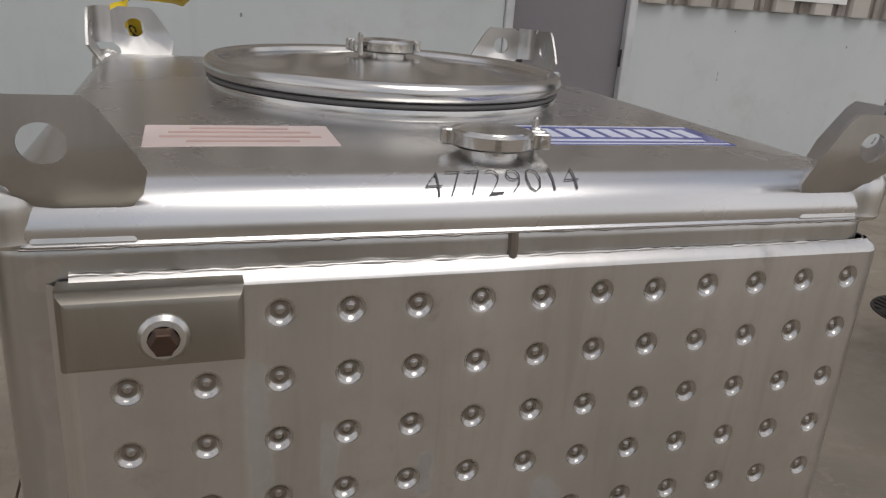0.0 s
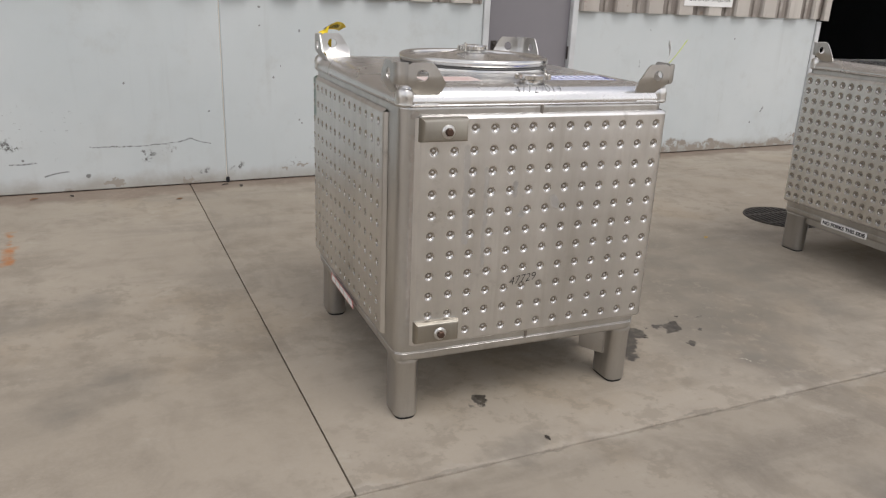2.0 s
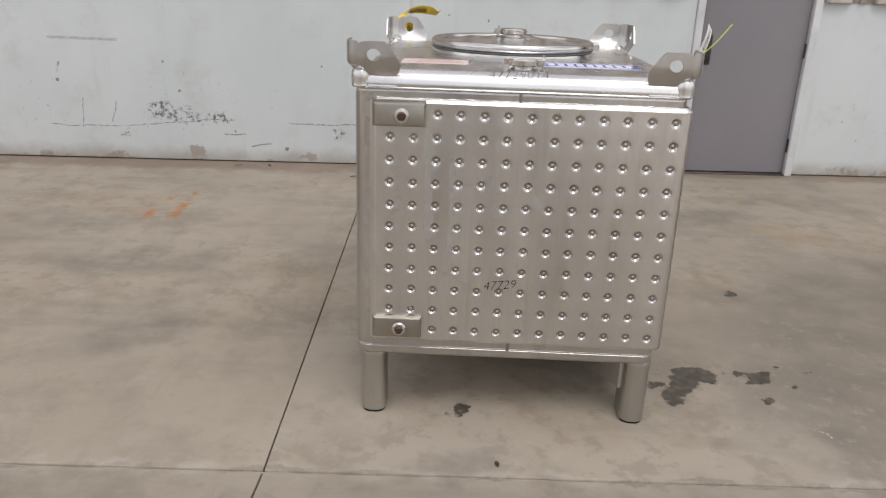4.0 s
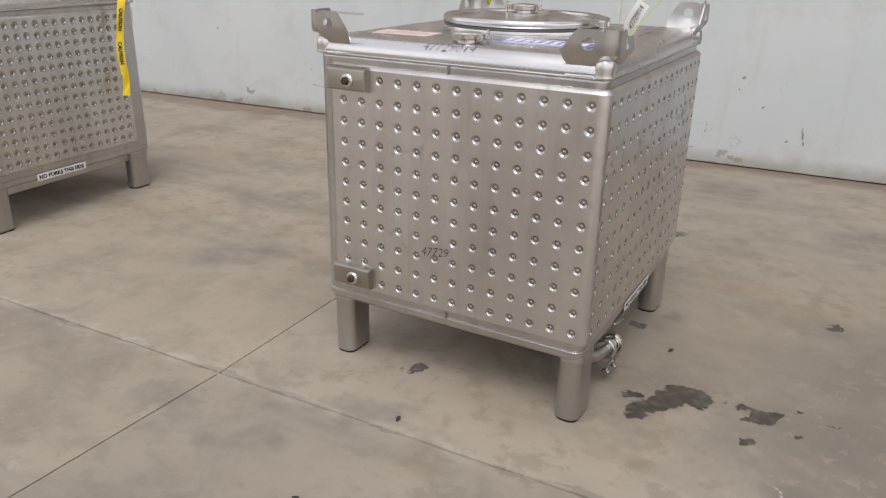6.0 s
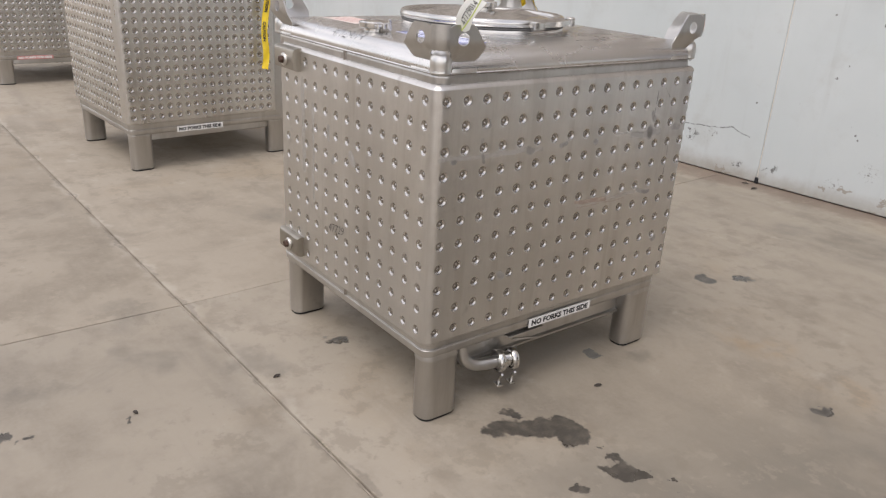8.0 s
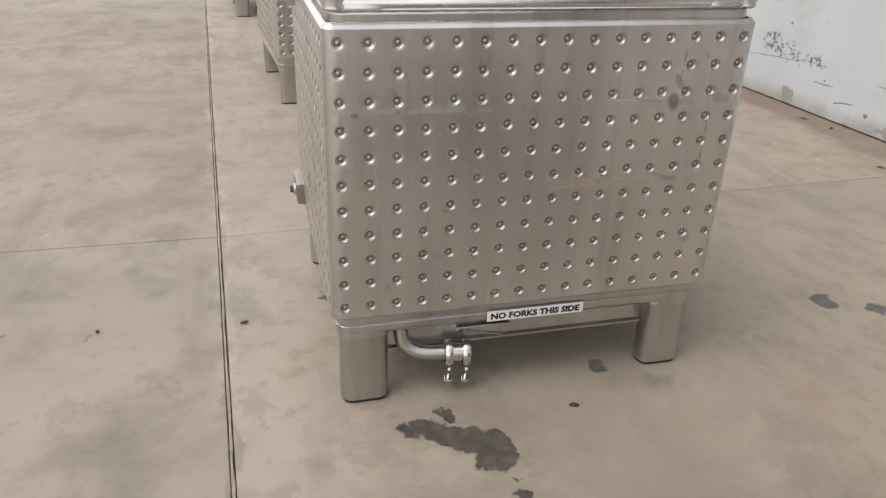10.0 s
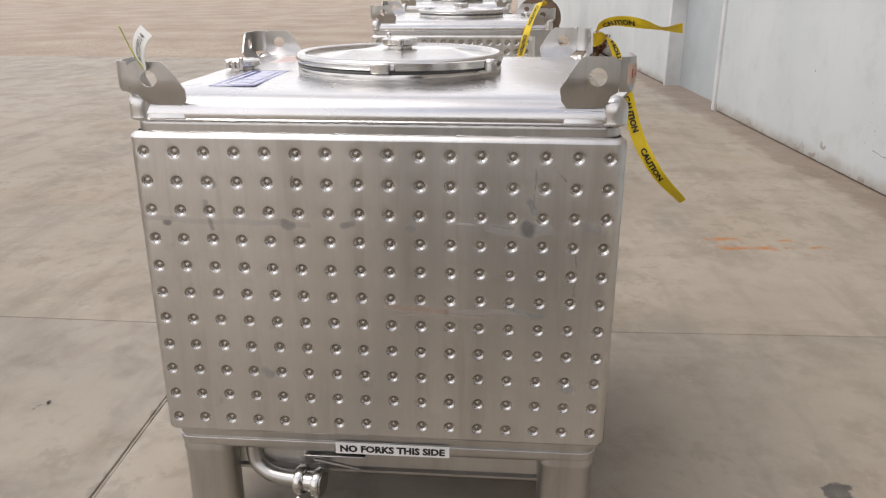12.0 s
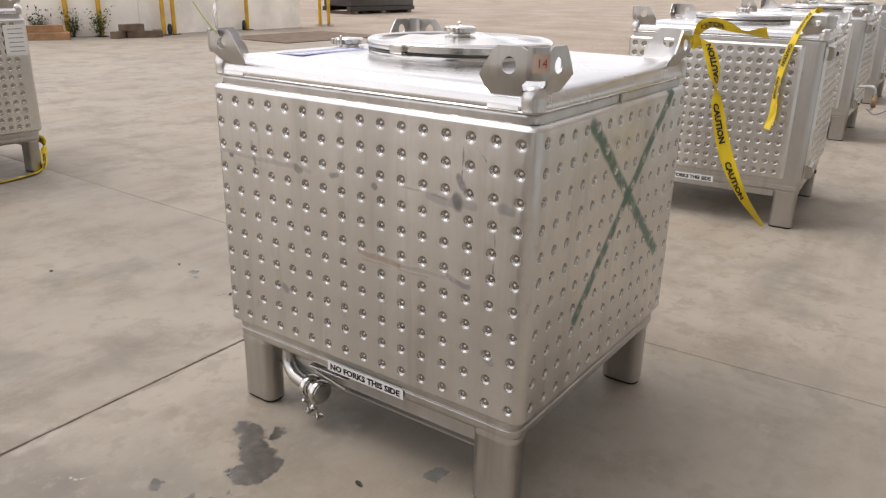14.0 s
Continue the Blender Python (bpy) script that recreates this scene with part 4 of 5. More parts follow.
            g.f.append((vert(a, z0 - 0.006, da), vert(b, z0 - 0.006, db), vert(b, z1 + 0.006, db), vert(a, z1 + 0.006, da)))
    return g


def weld_path(start, d_end, out, z):
    """A line round the tank just outside the shell, from face A to face D."""
    pts = [p for p in rr(X0 + 0.014 - out, X1 - 0.014 + out, Y0 + 0.014 - out, Y1 - 0.014 + out, RC, z, 4)]
    line = [Vector((start, Y0 + 0.014 - out, z))] + [Vector(p) for p in pts[:15]] + [Vector((X0 + 0.014 - out, d_end, z))]
    fine = []
    for p, q in zip(line, line[1:]):
        k = max(1, int((q - p).length / 0.011))
        fine += [p.lerp(q, i / k) for i in range(k)]
    return fine + [line[-1]]


def shell_ring(o, z, r=0.045, k=6):
    return rr(X0 + 0.014 - o, X1 - 0.014 + o, Y0 + 0.014 - o, Y1 - 0.014 + o, r + o, z, k)


def lug_mesh():
    """A lifting lug bent round a corner; the corner at the origin, faces towards -y and +x."""
    g = Geo()
    hole, n = 0.021, 20
    lean = lambda z: 0.018 - 0.034 * max(0.0, min(1.0, (0.062 - z) / 0.05)) ** 1.5
    # outline of one wing: u from the bend, z from the foot
    corner = [(0.0, 0.050), (0.012, 0.046), (0.022, 0.030), (0.026, 0.0), (0.118, 0.0), (0.128, 0.022), (0.138, 0.045), (0.134, 0.062), (0.120, 0.082), (0.092, 0.125), (0.086, 0.130), (0.0, 0.130)]
    cu, cz = 0.050, 0.084

    def around():
        pts = []
        for i in range(n):
            a = 2 * math.pi * i / n
            d = Vector((math.cos(a), math.sin(a)))
            best = None
            for p, q in zip(corner, corner[1:] + corner[:1]):
                p, e = Vector((p[0] - cu, p[1] - cz)), Vector((q[0] - p[0], q[1] - p[1]))
                den = d.x * e.y - d.y * e.x
                if abs(den) > 1e-9:
                    t, w = (p.x * e.y - p.y * e.x) / den, (p.x * d.y - p.y * d.x) / den
                    if t > 0 and -1e-6 <= w <= 1 + 1e-6:
                        best = t if best is None else min(best, t)
            pts.append((cu + d.x * best, cz + d.y * best))
        return pts

    outer = around()
    inner = [(cu + hole * math.cos(2 * math.pi * i / n), cz + hole * math.sin(2 * math.pi * i / n)) for i in range(n)]
    mid = [((a[0] + b[0]) / 2, (a[1] + b[1]) / 2) for a, b in zip(outer, inner)]
    thick = 0.0055
    r_in = 0.022
    for wing in (0, 1):
        def to(u, z, t):
            o = lean(z) - t
            p = (-r_in - u + 0.0, -o, z) if wing == 0 else (o, r_in + u, z)
            return p
        loops = {}
        for t in (0.0, thick):
            loops[t] = [g.ring([to(u, z, t) for u, z in lp]) for lp in (outer, mid, inner)]
        for t, flip in ((0.0, wing == 0), (thick, wing == 1)):
            for a, b in zip(loops[t], loops[t][1:]):
                g.bridge(*((b, a) if flip else (a, b)))
        for k, flip in ((0, False), (2, True)):
            a, b = loops[0.0][k], loops[thick][k]
            g.bridge(*((b, a) if flip != (wing == 0) else (a, b)))
    # bend between the wings
    zs = [0.050, 0.062, 0.09, 0.130]
    cols = []
    for k in range(7):
        a = radians(-90 + 90 * k / 6)
        col = []
        for t in (0.0, thick):
            col.append([(-r_in + (r_in + lean(z) - t) * math.cos(a), r_in + (r_in + lean(z) - t) * math.sin(a), z) for z in zs])
        ring = col[0] + col[1][::-1]
        cols.append(ring)
    g.loft(cols)
    return g


def tank(name, label, pitch, rows, cols, start, d_end, jacket_mat, fine=True):
    t = thing(name, label, "tank", "steel tanks in the yard")
    # shell with rolled foot, weld seams and a flat shoulder band
    g = Geo()
    prof = [(0.247, -0.045), (0.249, -0.022), (0.254, -0.010), (0.262, -0.004), (0.272, -0.0025), (0.2855, -0.0020), (0.2868, -0.0032), (0.2885, -0.0034), (0.2900, -0.0008), (0.2918, -0.0010), (0.2930, -0.0032),
            (0.2945, -0.0024), (0.34, -0.002), (1.10, -0.002), (1.192, -0.002), (1.196, -0.002), (1.201, -0.004)]
    g.loft([shell_ring(o, z) for z, o in prof], True, False)
    part("shell", g, M_SHELL, t)
    # rounded shoulder and domed top plate with the manway neck
    g = Geo()
    prof = [(-0.004, 1.201), (0.003, 1.203), (0.005, 1.206), (0.002, 1.209), (0.0035, 1.213)]
    prof += [(0.0035 - 0.056 * (1 - math.cos(radians(a))), 1.213 + 0.053 * math.sin(radians(a))) for a in (12, 26, 40, 54, 68, 80)]
    rings = [shell_ring(o, z, 0.048) for o, z in prof]
    rings.append(rr(X0 + 0.075, X1 - 0.075, Y0 + 0.075, Y1 - 0.075, 0.03, 1.2675, 6))
    flat = rr(X0 + 0.15, X1 - 0.15, Y0 + 0.15, Y1 - 0.15, 0.06, 1.271, 6)
    rings.append(flat)
    ang = [math.atan2(y - LID[1], x - LID[0]) for x, y, _ in flat]
    for r, z in ((0.305, 1.2745), (0.288, 1.2765), (0.286, 1.290)):
        rings.append([(LID[0] + r * math.cos(a), LID[1] + r * math.sin(a), z) for a in ang])
    g.loft(rings, False, False)
    part("top", g, M_TOP, t, "smooth rounded steel top")
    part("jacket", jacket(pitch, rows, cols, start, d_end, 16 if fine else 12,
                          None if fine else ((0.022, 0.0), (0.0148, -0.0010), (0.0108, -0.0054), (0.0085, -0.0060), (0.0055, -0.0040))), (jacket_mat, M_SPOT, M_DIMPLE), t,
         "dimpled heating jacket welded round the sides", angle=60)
    rng = random.Random(5)
    for zz, out in ((rows[0] + 0.0470, 0.0008), (1.2035, 0.0035)):
        line = weld_path(start, d_end, out, zz) if zz < 1.19 else weld_path(X0 + 0.05, Y0 + 0.05, out, zz)
        line = [p + Vector((rng.uniform(-0.0006, 0.0006), rng.uniform(-0.0006, 0.0006), rng.uniform(-0.0012, 0.0012))) for p in line]
        g = Geo()
        low = zz < 1.19
        tube(g, line, [rng.uniform(0.0010, 0.0030) if low else rng.uniform(0.0010, 0.0020) for _ in line], 6)
        part("weld_bead", g, M_WELD if low else M_SPOT, t, "uneven bright weld bead" if low else "thin dark weld line", angle=80)
    # short upright welds that close the shoulder band
    for x, y, z0, z1, ax in ((-0.04, Y0 + 0.0155, 1.166, 1.203, 0), (-0.03, Y0 + 0.0155, 0.290, 0.326, 0), (-0.02, Y1 - 0.0155, 1.166, 1.203, 0)):
        g = Geo()
        tube(g, [(x, y, z0), (x + 0.001, y, (z0 + z1) / 2), (x, y, z1)], 0.0062, 8)
        part("weld_seam", g, M_SPOT, t)
    # legs with rubber-dark feet
    for lx, ly in ((X0 + 0.031, Y0 + 0.025), (X1 - 0.018 - 0.090, Y0 + 0.025), (X1 - 0.018 - 0.090, Y1 - 0.025 - 0.15), (X0 + 0.031, Y1 - 0.025 - 0.15)):
        g = Geo()
        w, d = 0.090, 0.150
        r = 0.036
        g.loft([rr(lx + 0.008, lx + w - 0.008, ly + 0.008, ly + d - 0.008, r - 0.008, 0.006), rr(lx, lx + w, ly, ly + d, r, 0.012), rr(lx, lx + w, ly, ly + d, r, 0.235),
                rr(lx - 0.003, lx + w + 0.003, ly - 0.003, ly + d + 0.003, r + 0.003, 0.240), rr(lx - 0.003, lx + w + 0.003, ly - 0.003, ly + d + 0.003, r + 0.003, 0.246),
                rr(lx, lx + w, ly, ly + d, r, 0.262)])
        leg = part("leg", g, M_STEEL, t)
        g = Geo()
        g.loft([rr(lx + 0.006, lx + w - 0.006, ly + 0.006, ly + d - 0.006, r - 0.006, 0.0), rr(lx + 0.006, lx + w - 0.006, ly + 0.006, ly + d - 0.006, r - 0.006, 0.0058)])
        part("foot", g, M_RUBBER, leg, "dark foot pad")
    # lifting lugs with their foot tabs and corner beads
    lug = lug_mesh()
    for cx, cy, a, drop, tall in ((X1 - 0.008, Y0 + 0.009, 0, 0.006, 0.90), (X1 - 0.008, Y1 - 0.014, 90, 0.0, 1.0), (LUG_X + 0.004, Y1 - 0.014, 180, 0.0, 1.0), (LUG_X - 0.012, Y0 + 0.009, 270, 0.005, 0.91)):
        m = pose(cx, cy, 1.236 - drop, 0, 0, a)
        g = Geo()
        g.v, g.f = [(x, y, z * tall) for x, y, z in lug.v], list(lug.f)
        ob = part("lug", g.move(m), M_STEEL, t, "bent lifting lug with two holes", angle=40)
        for wing in (0, 1):
            g = Geo()
            if wing == 0:
                rbox(g, -0.144, -0.050, -0.0005, 0.018, -0.029, 0.004, 0.003, 0.0025)
            else:
                rbox(g, -0.018, 0.0005, 0.050, 0.144, -0.029, 0.004, 0.003, 0.0025)
            # the tab leans back against the rounded shoulder
            g.v = [(x, y + (z + 0.029) * 0.30, z) if wing == 0 else (x - (z + 0.029) * 0.30, y, z) for x, y, z in g.v]
            part("tab", g.move(pose(cx, cy, 1.236, 0, 0, a)), M_WELD, ob, "bright foot tab")
        g = Geo()
        spin(g, [(0.002, -0.034), (0.029, -0.032), (0.0325, -0.027), (0.0315, -0.020), (0.0325, -0.006), (0.0325, 0.006), (0.030, 0.018), (0.024, 0.028), (0.014, 0.035), (0.004, 0.037)], -0.0305, 0.0305, 24)
        part("corner_bead", g.move(pose(X1 - 0.006 if cx > 0 else X0 + 0.006, Y1 - 0.006 if cy > 0 else Y0 + 0.006, 1.236, 0, 0, a)), M_WELD, t, "rounded bright corner weld")
    # manway: gasket, spun lid, closing lever
    g = Geo()
    spin(g, [(0.284, 1.290), (0.306, 1.2905), (0.3095, 1.2940), (0.307, 1.2975), (0.284, 1.299)], *LID, 72)
    part("gasket", g, M_GASKET, t, "dark grey rubber lid gasket")
    g = Geo()
    spin(g, [(0.285, 1.268), (0.303, 1.2685), (0.3075, 1.274), (0.3085, 1.281), (0.306, 1.289), (0.285, 1.2905)], *LID, 96)
    part("neck_ring", g, M_LID, t, "bright rolled neck ring under the lid")
    g = Geo()
    prof = [(0.280, 1.297), (0.292, 1.2965)]
    prof += [(0.2985 + 0.0155 * math.cos(radians(a)), 1.3125 + 0.0160 * math.sin(radians(a))) for a in (-80, -60, -40, -20, 0, 20, 40, 60, 80, 105, 135)]
    prof += [(0.2845, 1.3165), (0.276, 1.3145), (0.260, 1.3150), (0.22, 1.3185), (0.17, 1.3235), (0.13, 1.328), (0.10, 1.333), (0.085, 1.335), (0.06, 1.3355), (0.045, 1.336)]

    def petals(r, a):
        k = max(0.0, 1 - abs(r - 0.165) / 0.085)
        return 0.015 * k * k * (3 - 2 * k) * max(0.0, math.cos(3 * (a - radians(75)))) ** 1.5

    spin(g, prof, *LID, 96, lift=petals)
    part("lid", g, M_LID, t, "round spun steel manway lid")
    clamp_cap(t, (LID[0], LID[1], 1.335), 188)
    clamp_cap(t, (-0.032, -0.480, 1.270), -12)
    # lever along the rim of the lid
    g = Geo()
    pts = [(LID[0] + (0.318 + 0.02 * k) * math.cos(a), LID[1] + (0.318 + 0.02 * k) * math.sin(a)) for k, a in ((i / 12, radians(5 + 50 * i / 12)) for i in range(13))]
    top, low = g.ring([(x, y, 1.320) for x, y in pts]), g.ring([(x, y, 1.301) for x, y in pts])
    top2, low2 = g.ring([(x * 1.0 - 0.008 * math.cos(0.5), y - 0.008 * math.sin(0.5), 1.321) for x, y in pts]), g.ring([(x - 0.008, y - 0.006, 1.300) for x, y in pts])
    g.bridge(low, top, False), g.bridge(top, top2, False), g.bridge(top2, low2, False), g.bridge(low2, low, False)
    g.f += [(low[0], low2[0], top2[0], top[0]), (top[-1], top2[-1], low2[-1], low[-1])]
    lever = part("lid_lever", g, M_LID, t, "curved steel closing lever")
    a = radians(55)
    g = Geo()
    spin(g, [(0.004, 1.290), (0.017, 1.291), (0.019, 1.296), (0.019, 1.317), (0.015, 1.322), (0.004, 1.323)], LID[0] + 0.334 * math.cos(a), LID[1] + 0.340 * math.sin(a), 14)
    part("pivot", g, M_LID, lever, "lever pivot")
    a = radians(-2)
    g = Geo()
    rbox(g, -0.016, 0.016, -0.026, 0.026, 1.294, 1.323, 0.005, 0.004)
    part("latch", g.move(pose(LID[0] + 0.318 * math.cos(a), LID[1] + 0.318 * math.sin(a), 0, 0, 0, -2)), M_LID, lever)
    # jacket connection boxes on face A, at its upper and lower post end
    for zc in (1.128, 0.381):
        g = Geo()
        x0, x1, z0, z1 = -0.513, -0.341, zc - 0.041, zc + 0.042
        ring = lambda i, y: [(x0 + i, y, z0 + i * 0.6), (x1 - i * 0.5, y, z0 + i * 0.6), (x1 - i * 0.5, y, z1 - i), (x0 + i, y, z1 - i)]
        g.loft([ring(0.0, Y0 + 0.012), ring(0.0, Y0 - 0.012), ring(0.003, Y0 - 0.021), ring(0.008, Y0 - 0.027), ring(0.014, Y0 - 0.029)])
        box = part("connection_box", g, M_BOX, t, "welded steel jacket connection box", angle=25)
        g = Geo()
        turn = pose(-0.418, Y0 - 0.029, zc - 0.004, 90, 0, 0)
        spin(g, [(0.0135, -0.004), (0.0245, -0.003), (0.0245, 0.003), (0.0205, 0.008), (0.0150, 0.009), (0.0148, 0.004)], 0, 0, 20, True, False)
        part("collar", g.move(turn), M_WELD, box, "bright welded collar")
        g = Geo()
        spin(g, [(0.0155, 0.0), (0.0155, 0.010), (0.0150, 0.012), (0.0130, 0.020), (0.0115, 0.021)], 0, 0, 6)
        part("plug", g.move(turn), M_PLUG, box, "dark threaded plug")
    # outlet pipe with clamped valve under face B
    g = Geo()
    tube(g, smooth_line([(0.435, -0.385, 0.26), (0.438, -0.385, 0.215), (0.445, -0.375, 0.175), (0.457, -0.340, 0.150), (0.468, -0.295, 0.143), (0.476, -0.240, 0.142)]), 0.0235, 16)
    part("outlet_pipe", g, M_STEEL, t, "bent outlet pipe")
    axis = Matrix.Translation((0.476, -0.240, 0.142)) @ pose(0, 0, 0, -90, 0, -10) @ Matrix.Scale(1.15, 4)
    valve = part("outlet_valve", spin(Geo(), [(0.024, -0.004), (0.031, -0.003), (0.031, 0.012), (0.026, 0.015), (0.026, 0.042), (0.031, 0.045), (0.031, 0.060), (0.029, 0.064), (0.004, 0.065)], 0, 0, 20).move(axis), M_BRIGHT, t, "bright clamped outlet cap")
    for z in (0.004, 0.052):
        g = Geo()
        spin(g, [(0.031, z - 0.010), (0.036, z - 0.010), (0.0385, z - 0.006), (0.0385, z + 0.006), (0.036, z + 0.010), (0.031, z + 0.010)], 0, 0, 20, False, False)
        band = part("clamp_band", g.move(axis), M_BRIGHT, valve, "bright hinged clamp")
        g = Geo()
        tube(g, [(0.030, 0.036, z), (0.016, 0.052, z), (0.010, 0.088, z)], 0.0045, 8)
        rbox(g, -0.006, 0.024, 0.078, 0.088, z - 0.010, z + 0.010, 0.003, 0.002)
        part("wing_bolt", g.move(axis), M_BRIGHT, band)
    g = Geo()
    rbox(g, 0.470, 0.476, -0.215, -0.04, 0.236, 0.246, 0.002, 0.001)
    rbox(g, 0.474, 0.500, -0.215, -0.04, 0.240, 0.244, 0.001, 0.001)
    part("drip_guard", g, M_STEEL, t, "thin steel guard strip")
    g = Geo()
    tube(g, [(0.49, -0.19, 0.225), (0.485, -0.06, 0.195)], 0.005, 6)
    part("stay_rod", g, M_STEEL, t)
    # cross beam and fork channels under the floor
    g = Geo()
    ring = lambda y: [(0.315, y, 0.252), (0.315, y, 0.215), (0.365, y, 0.150), (0.440, y, 0.150), (0.444, y, 0.155), (0.444, y, 0.161), (0.432, y, 0.166), (0.428, y, 0.252)]
    g.loft([ring(0.455), ring(-0.440)])
    part("cross_beam", g, M_STEEL, t, "folded channel beam", angle=25)
    g = Geo()
    flat = lambda z, i: [(0.338 + i, -0.425, z), (0.396 + i, -0.520, z), (0.420, -0.523, z), (0.420, -0.516, z), (0.402, -0.513, z), (0.345, -0.420, z)]
    g.loft([flat(0.118, 0.0), flat(0.121, -0.001), flat(0.235, -0.001), flat(0.238, 0.0)])
    part("gusset", g, M_STEEL, t, "bent bracket plate welded beside a leg", angle=25)
    g = Geo()
    rbox(g, X0 + 0.06, X0 + 0.11, -0.435, 0.455, 0.20, 0.252, 0.008, 0.004)
    part("cross_beam", g, M_STEEL, t)
    return t


def clamp_cap(parent, at, turn):
    """A clamped ferrule cap with a hinged band and a wing-nut bolt."""
    m = pose(*at, 0, 0, turn)
    cap = part("ferrule_cap", spin(Geo(), [(0.036, -0.004), (0.036, 0.010), (0.044, 0.013), (0.044, 0.020), (0.046, 0.022), (0.046, 0.027), (0.043, 0.030), (0.004, 0.031)], 0, 0, 32).move(m), M_BRIGHT, parent, "polished ferrule cap")
    g = Geo()
    spin(g, [(0.043, 0.010), (0.050, 0.009), (0.0535, 0.012), (0.0535, 0.026), (0.050, 0.029), (0.044, 0.028)], 0, 0, 32, False, False)
    rbox(g, 0.048, 0.072, 0.004, 0.016, 0.009, 0.029, 0.003, 0.002)
    rbox(g, 0.048, 0.072, -0.016, -0.004, 0.009, 0.029, 0.003, 0.002)
    rbox(g, -0.064, -0.048, -0.008, 0.008, 0.009, 0.029, 0.003, 0.002)
    band = part("clamp_band", g.move(m), M_BRIGHT, cap, "hinged clamp band")
    g = Geo()
    tube(g, [(0.062, -0.022, 0.019), (0.062, 0.034, 0.019)], 0.0045, 8)
    rbox(g, 0.054, 0.070, 0.018, 0.030, 0.008, 0.030, 0.004, 0.003)
    rbox(g, 0.058, 0.066, 0.026, 0.040, 0.002, 0.042, 0.004, 0.003)
    part("wing_nut", g.move(m), M_BRIGHT, cap)


def side_label(parent, face, mid, z, w, h, colour_mat, text, text_mat, label):
    """A printed strip on the foot band of a tank. face: +1 for face B, -1 for face D."""
    x = X1 - 0.0118 if face > 0 else X0 + 0.0118
    u = (0, 1, 0) if face > 0 else (0, -1, 0)
    strip = part("label_strip", slab_on(Geo(), (x, mid, z), u, (0, 0, 1), (face, 0, 0), w, h, 0.0012), colour_mat, parent, label)
    part("lettering", words(text, h * 0.58, lambda a, b: (x + face * 0.0017, mid + a * u[1], z + b), width=w * 0.92, weight=0.07), text_mat, strip, "printed lettering")


def main_tank():
    p = 0.0762
    rows = [1.127 - p * i for i in range(11)]
    cols = ([(c - 6) * p for c in range(13)], [-0.566 + 0.0769 * c for c in range(16)], [0.455 - p * i for i in range(14)], [0.592 - p * i for i in range(14)])
    t = tank("tote_tank", "square stainless steel tank with dimpled sides on four short legs", p, rows, cols, -0.502, -0.447, M_JACKET)
    # the boxes cover the first two dimples of the top and bottom rows
    side_label(t, 1, 0.040, 0.275, 0.325, 0.036, M_WHITE, "NO FORKS THIS SIDE", M_INK, "white strip reading NO FORKS THIS SIDE, partly worn")
    strip = part("label_strip", slab_on(Geo(), (X0 + 0.0075, 0.128, 0.2735), (0, -1, 0), (0, 0, 1), (-1, 0, 0), 0.375, 0.038, 0.0012), M_PINK, t, "faded red and white warning strip")
    for k in range(5):
        part("print_bar", slab_on(Geo(), (X0 + 0.0061, 0.268 - 0.07 * k, 0.2735), (0, -1, 0), (0, 0, 1), (-1, 0, 0), 0.060, 0.027, 0.0012), M_WHITE, strip, "pale unreadable print")
    # stickers on the top plate
    warn = part("warning_sticker", slab_on(Geo(), (-0.325, -0.395, 1.2716), (1, 0.02, 0), (0, 1, 0.02), (0, -0.02, 1), 0.225, 0.115, 0.001), M_WARN, t, "faded pale red warning sticker")
    for k, w in ((0.036, 0.12), (0.014, 0.17), (-0.010, 0.19), (-0.034, 0.13)):
        part("print_bar", slab_on(Geo(), (-0.325, -0.395 + k, 1.2728 + 0.02 * k), (1, 0.02, 0), (0, 1, 0.02), (0, -0.02, 1), w, 0.007, 0.0008), M_PALEPRINT, warn, "faded red unreadable print")
    blue = part("maker_sticker", slab_on(Geo(), (0.200, -0.375, 1.2716), (1, 0, 0), (0, 1, 0.02), (0, -0.02, 1), 0.345, 0.125, 0.001), M_BLUE, t, "long blue maker's sticker with white print")
    for u, v, w, h in [(-0.128 + 0.033 * k, 0.010, 0.022, 0.052) for k in range(9)] + [(0.0, -0.032, 0.27, 0.010), (0.0, 0.050, 0.33, 0.004), (0.0, -0.050, 0.33, 0.004)]:
        part("print_bar", slab_on(Geo(), (0.200 + u, -0.375 + v * 1.12, 1.2727 + 0.0224 * v), (1, 0, 0), (0, 1, 0.02), (0, -0.02, 1), w, h, 0.0008), M_LILAC, blue, "pale print")
    # hand-written numbers in marker
    def on_shoulder(u, v):
        a = 1.02 + (v + 0.04 * u) / 0.055
        over = max(0.0, a - 1.40) * 0.055
        a = min(a, 1.40)
        return (-0.050 + u, Y0 + 0.0665 - 0.0575 * math.cos(a) + over, 1.213 + 0.0546 * math.sin(a))

    part("marker_number", words("47729014", 0.042, on_shoulder, 0.1, width=0.190, weight=-0.038, cuts=0.006), M_FAINT_INK, t, "hand-written 47729014 in black marker")
    part("marker_number", words("47729", 0.034, lambda u, v: (-0.072 + u, Y0 - 0.0012, 0.548 + v + 0.12 * u), 0.15, width=0.112, weight=-0.022), M_INK, t, "hand-written 47729 in black marker")
    part("marker_number", words("47729014", 0.018, lambda u, v: (X1 - 0.125 + v * -1.0, 0.15 + u, 1.2712), 0.15, width=0.15, weight=-0.015), M_FAINT_INK, t, "faint hand-written 47729014")
    # taped paper scrap on one lug
    bx, by = X1 - 0.008 - 0.022, Y1 - 0.014 - 0.022
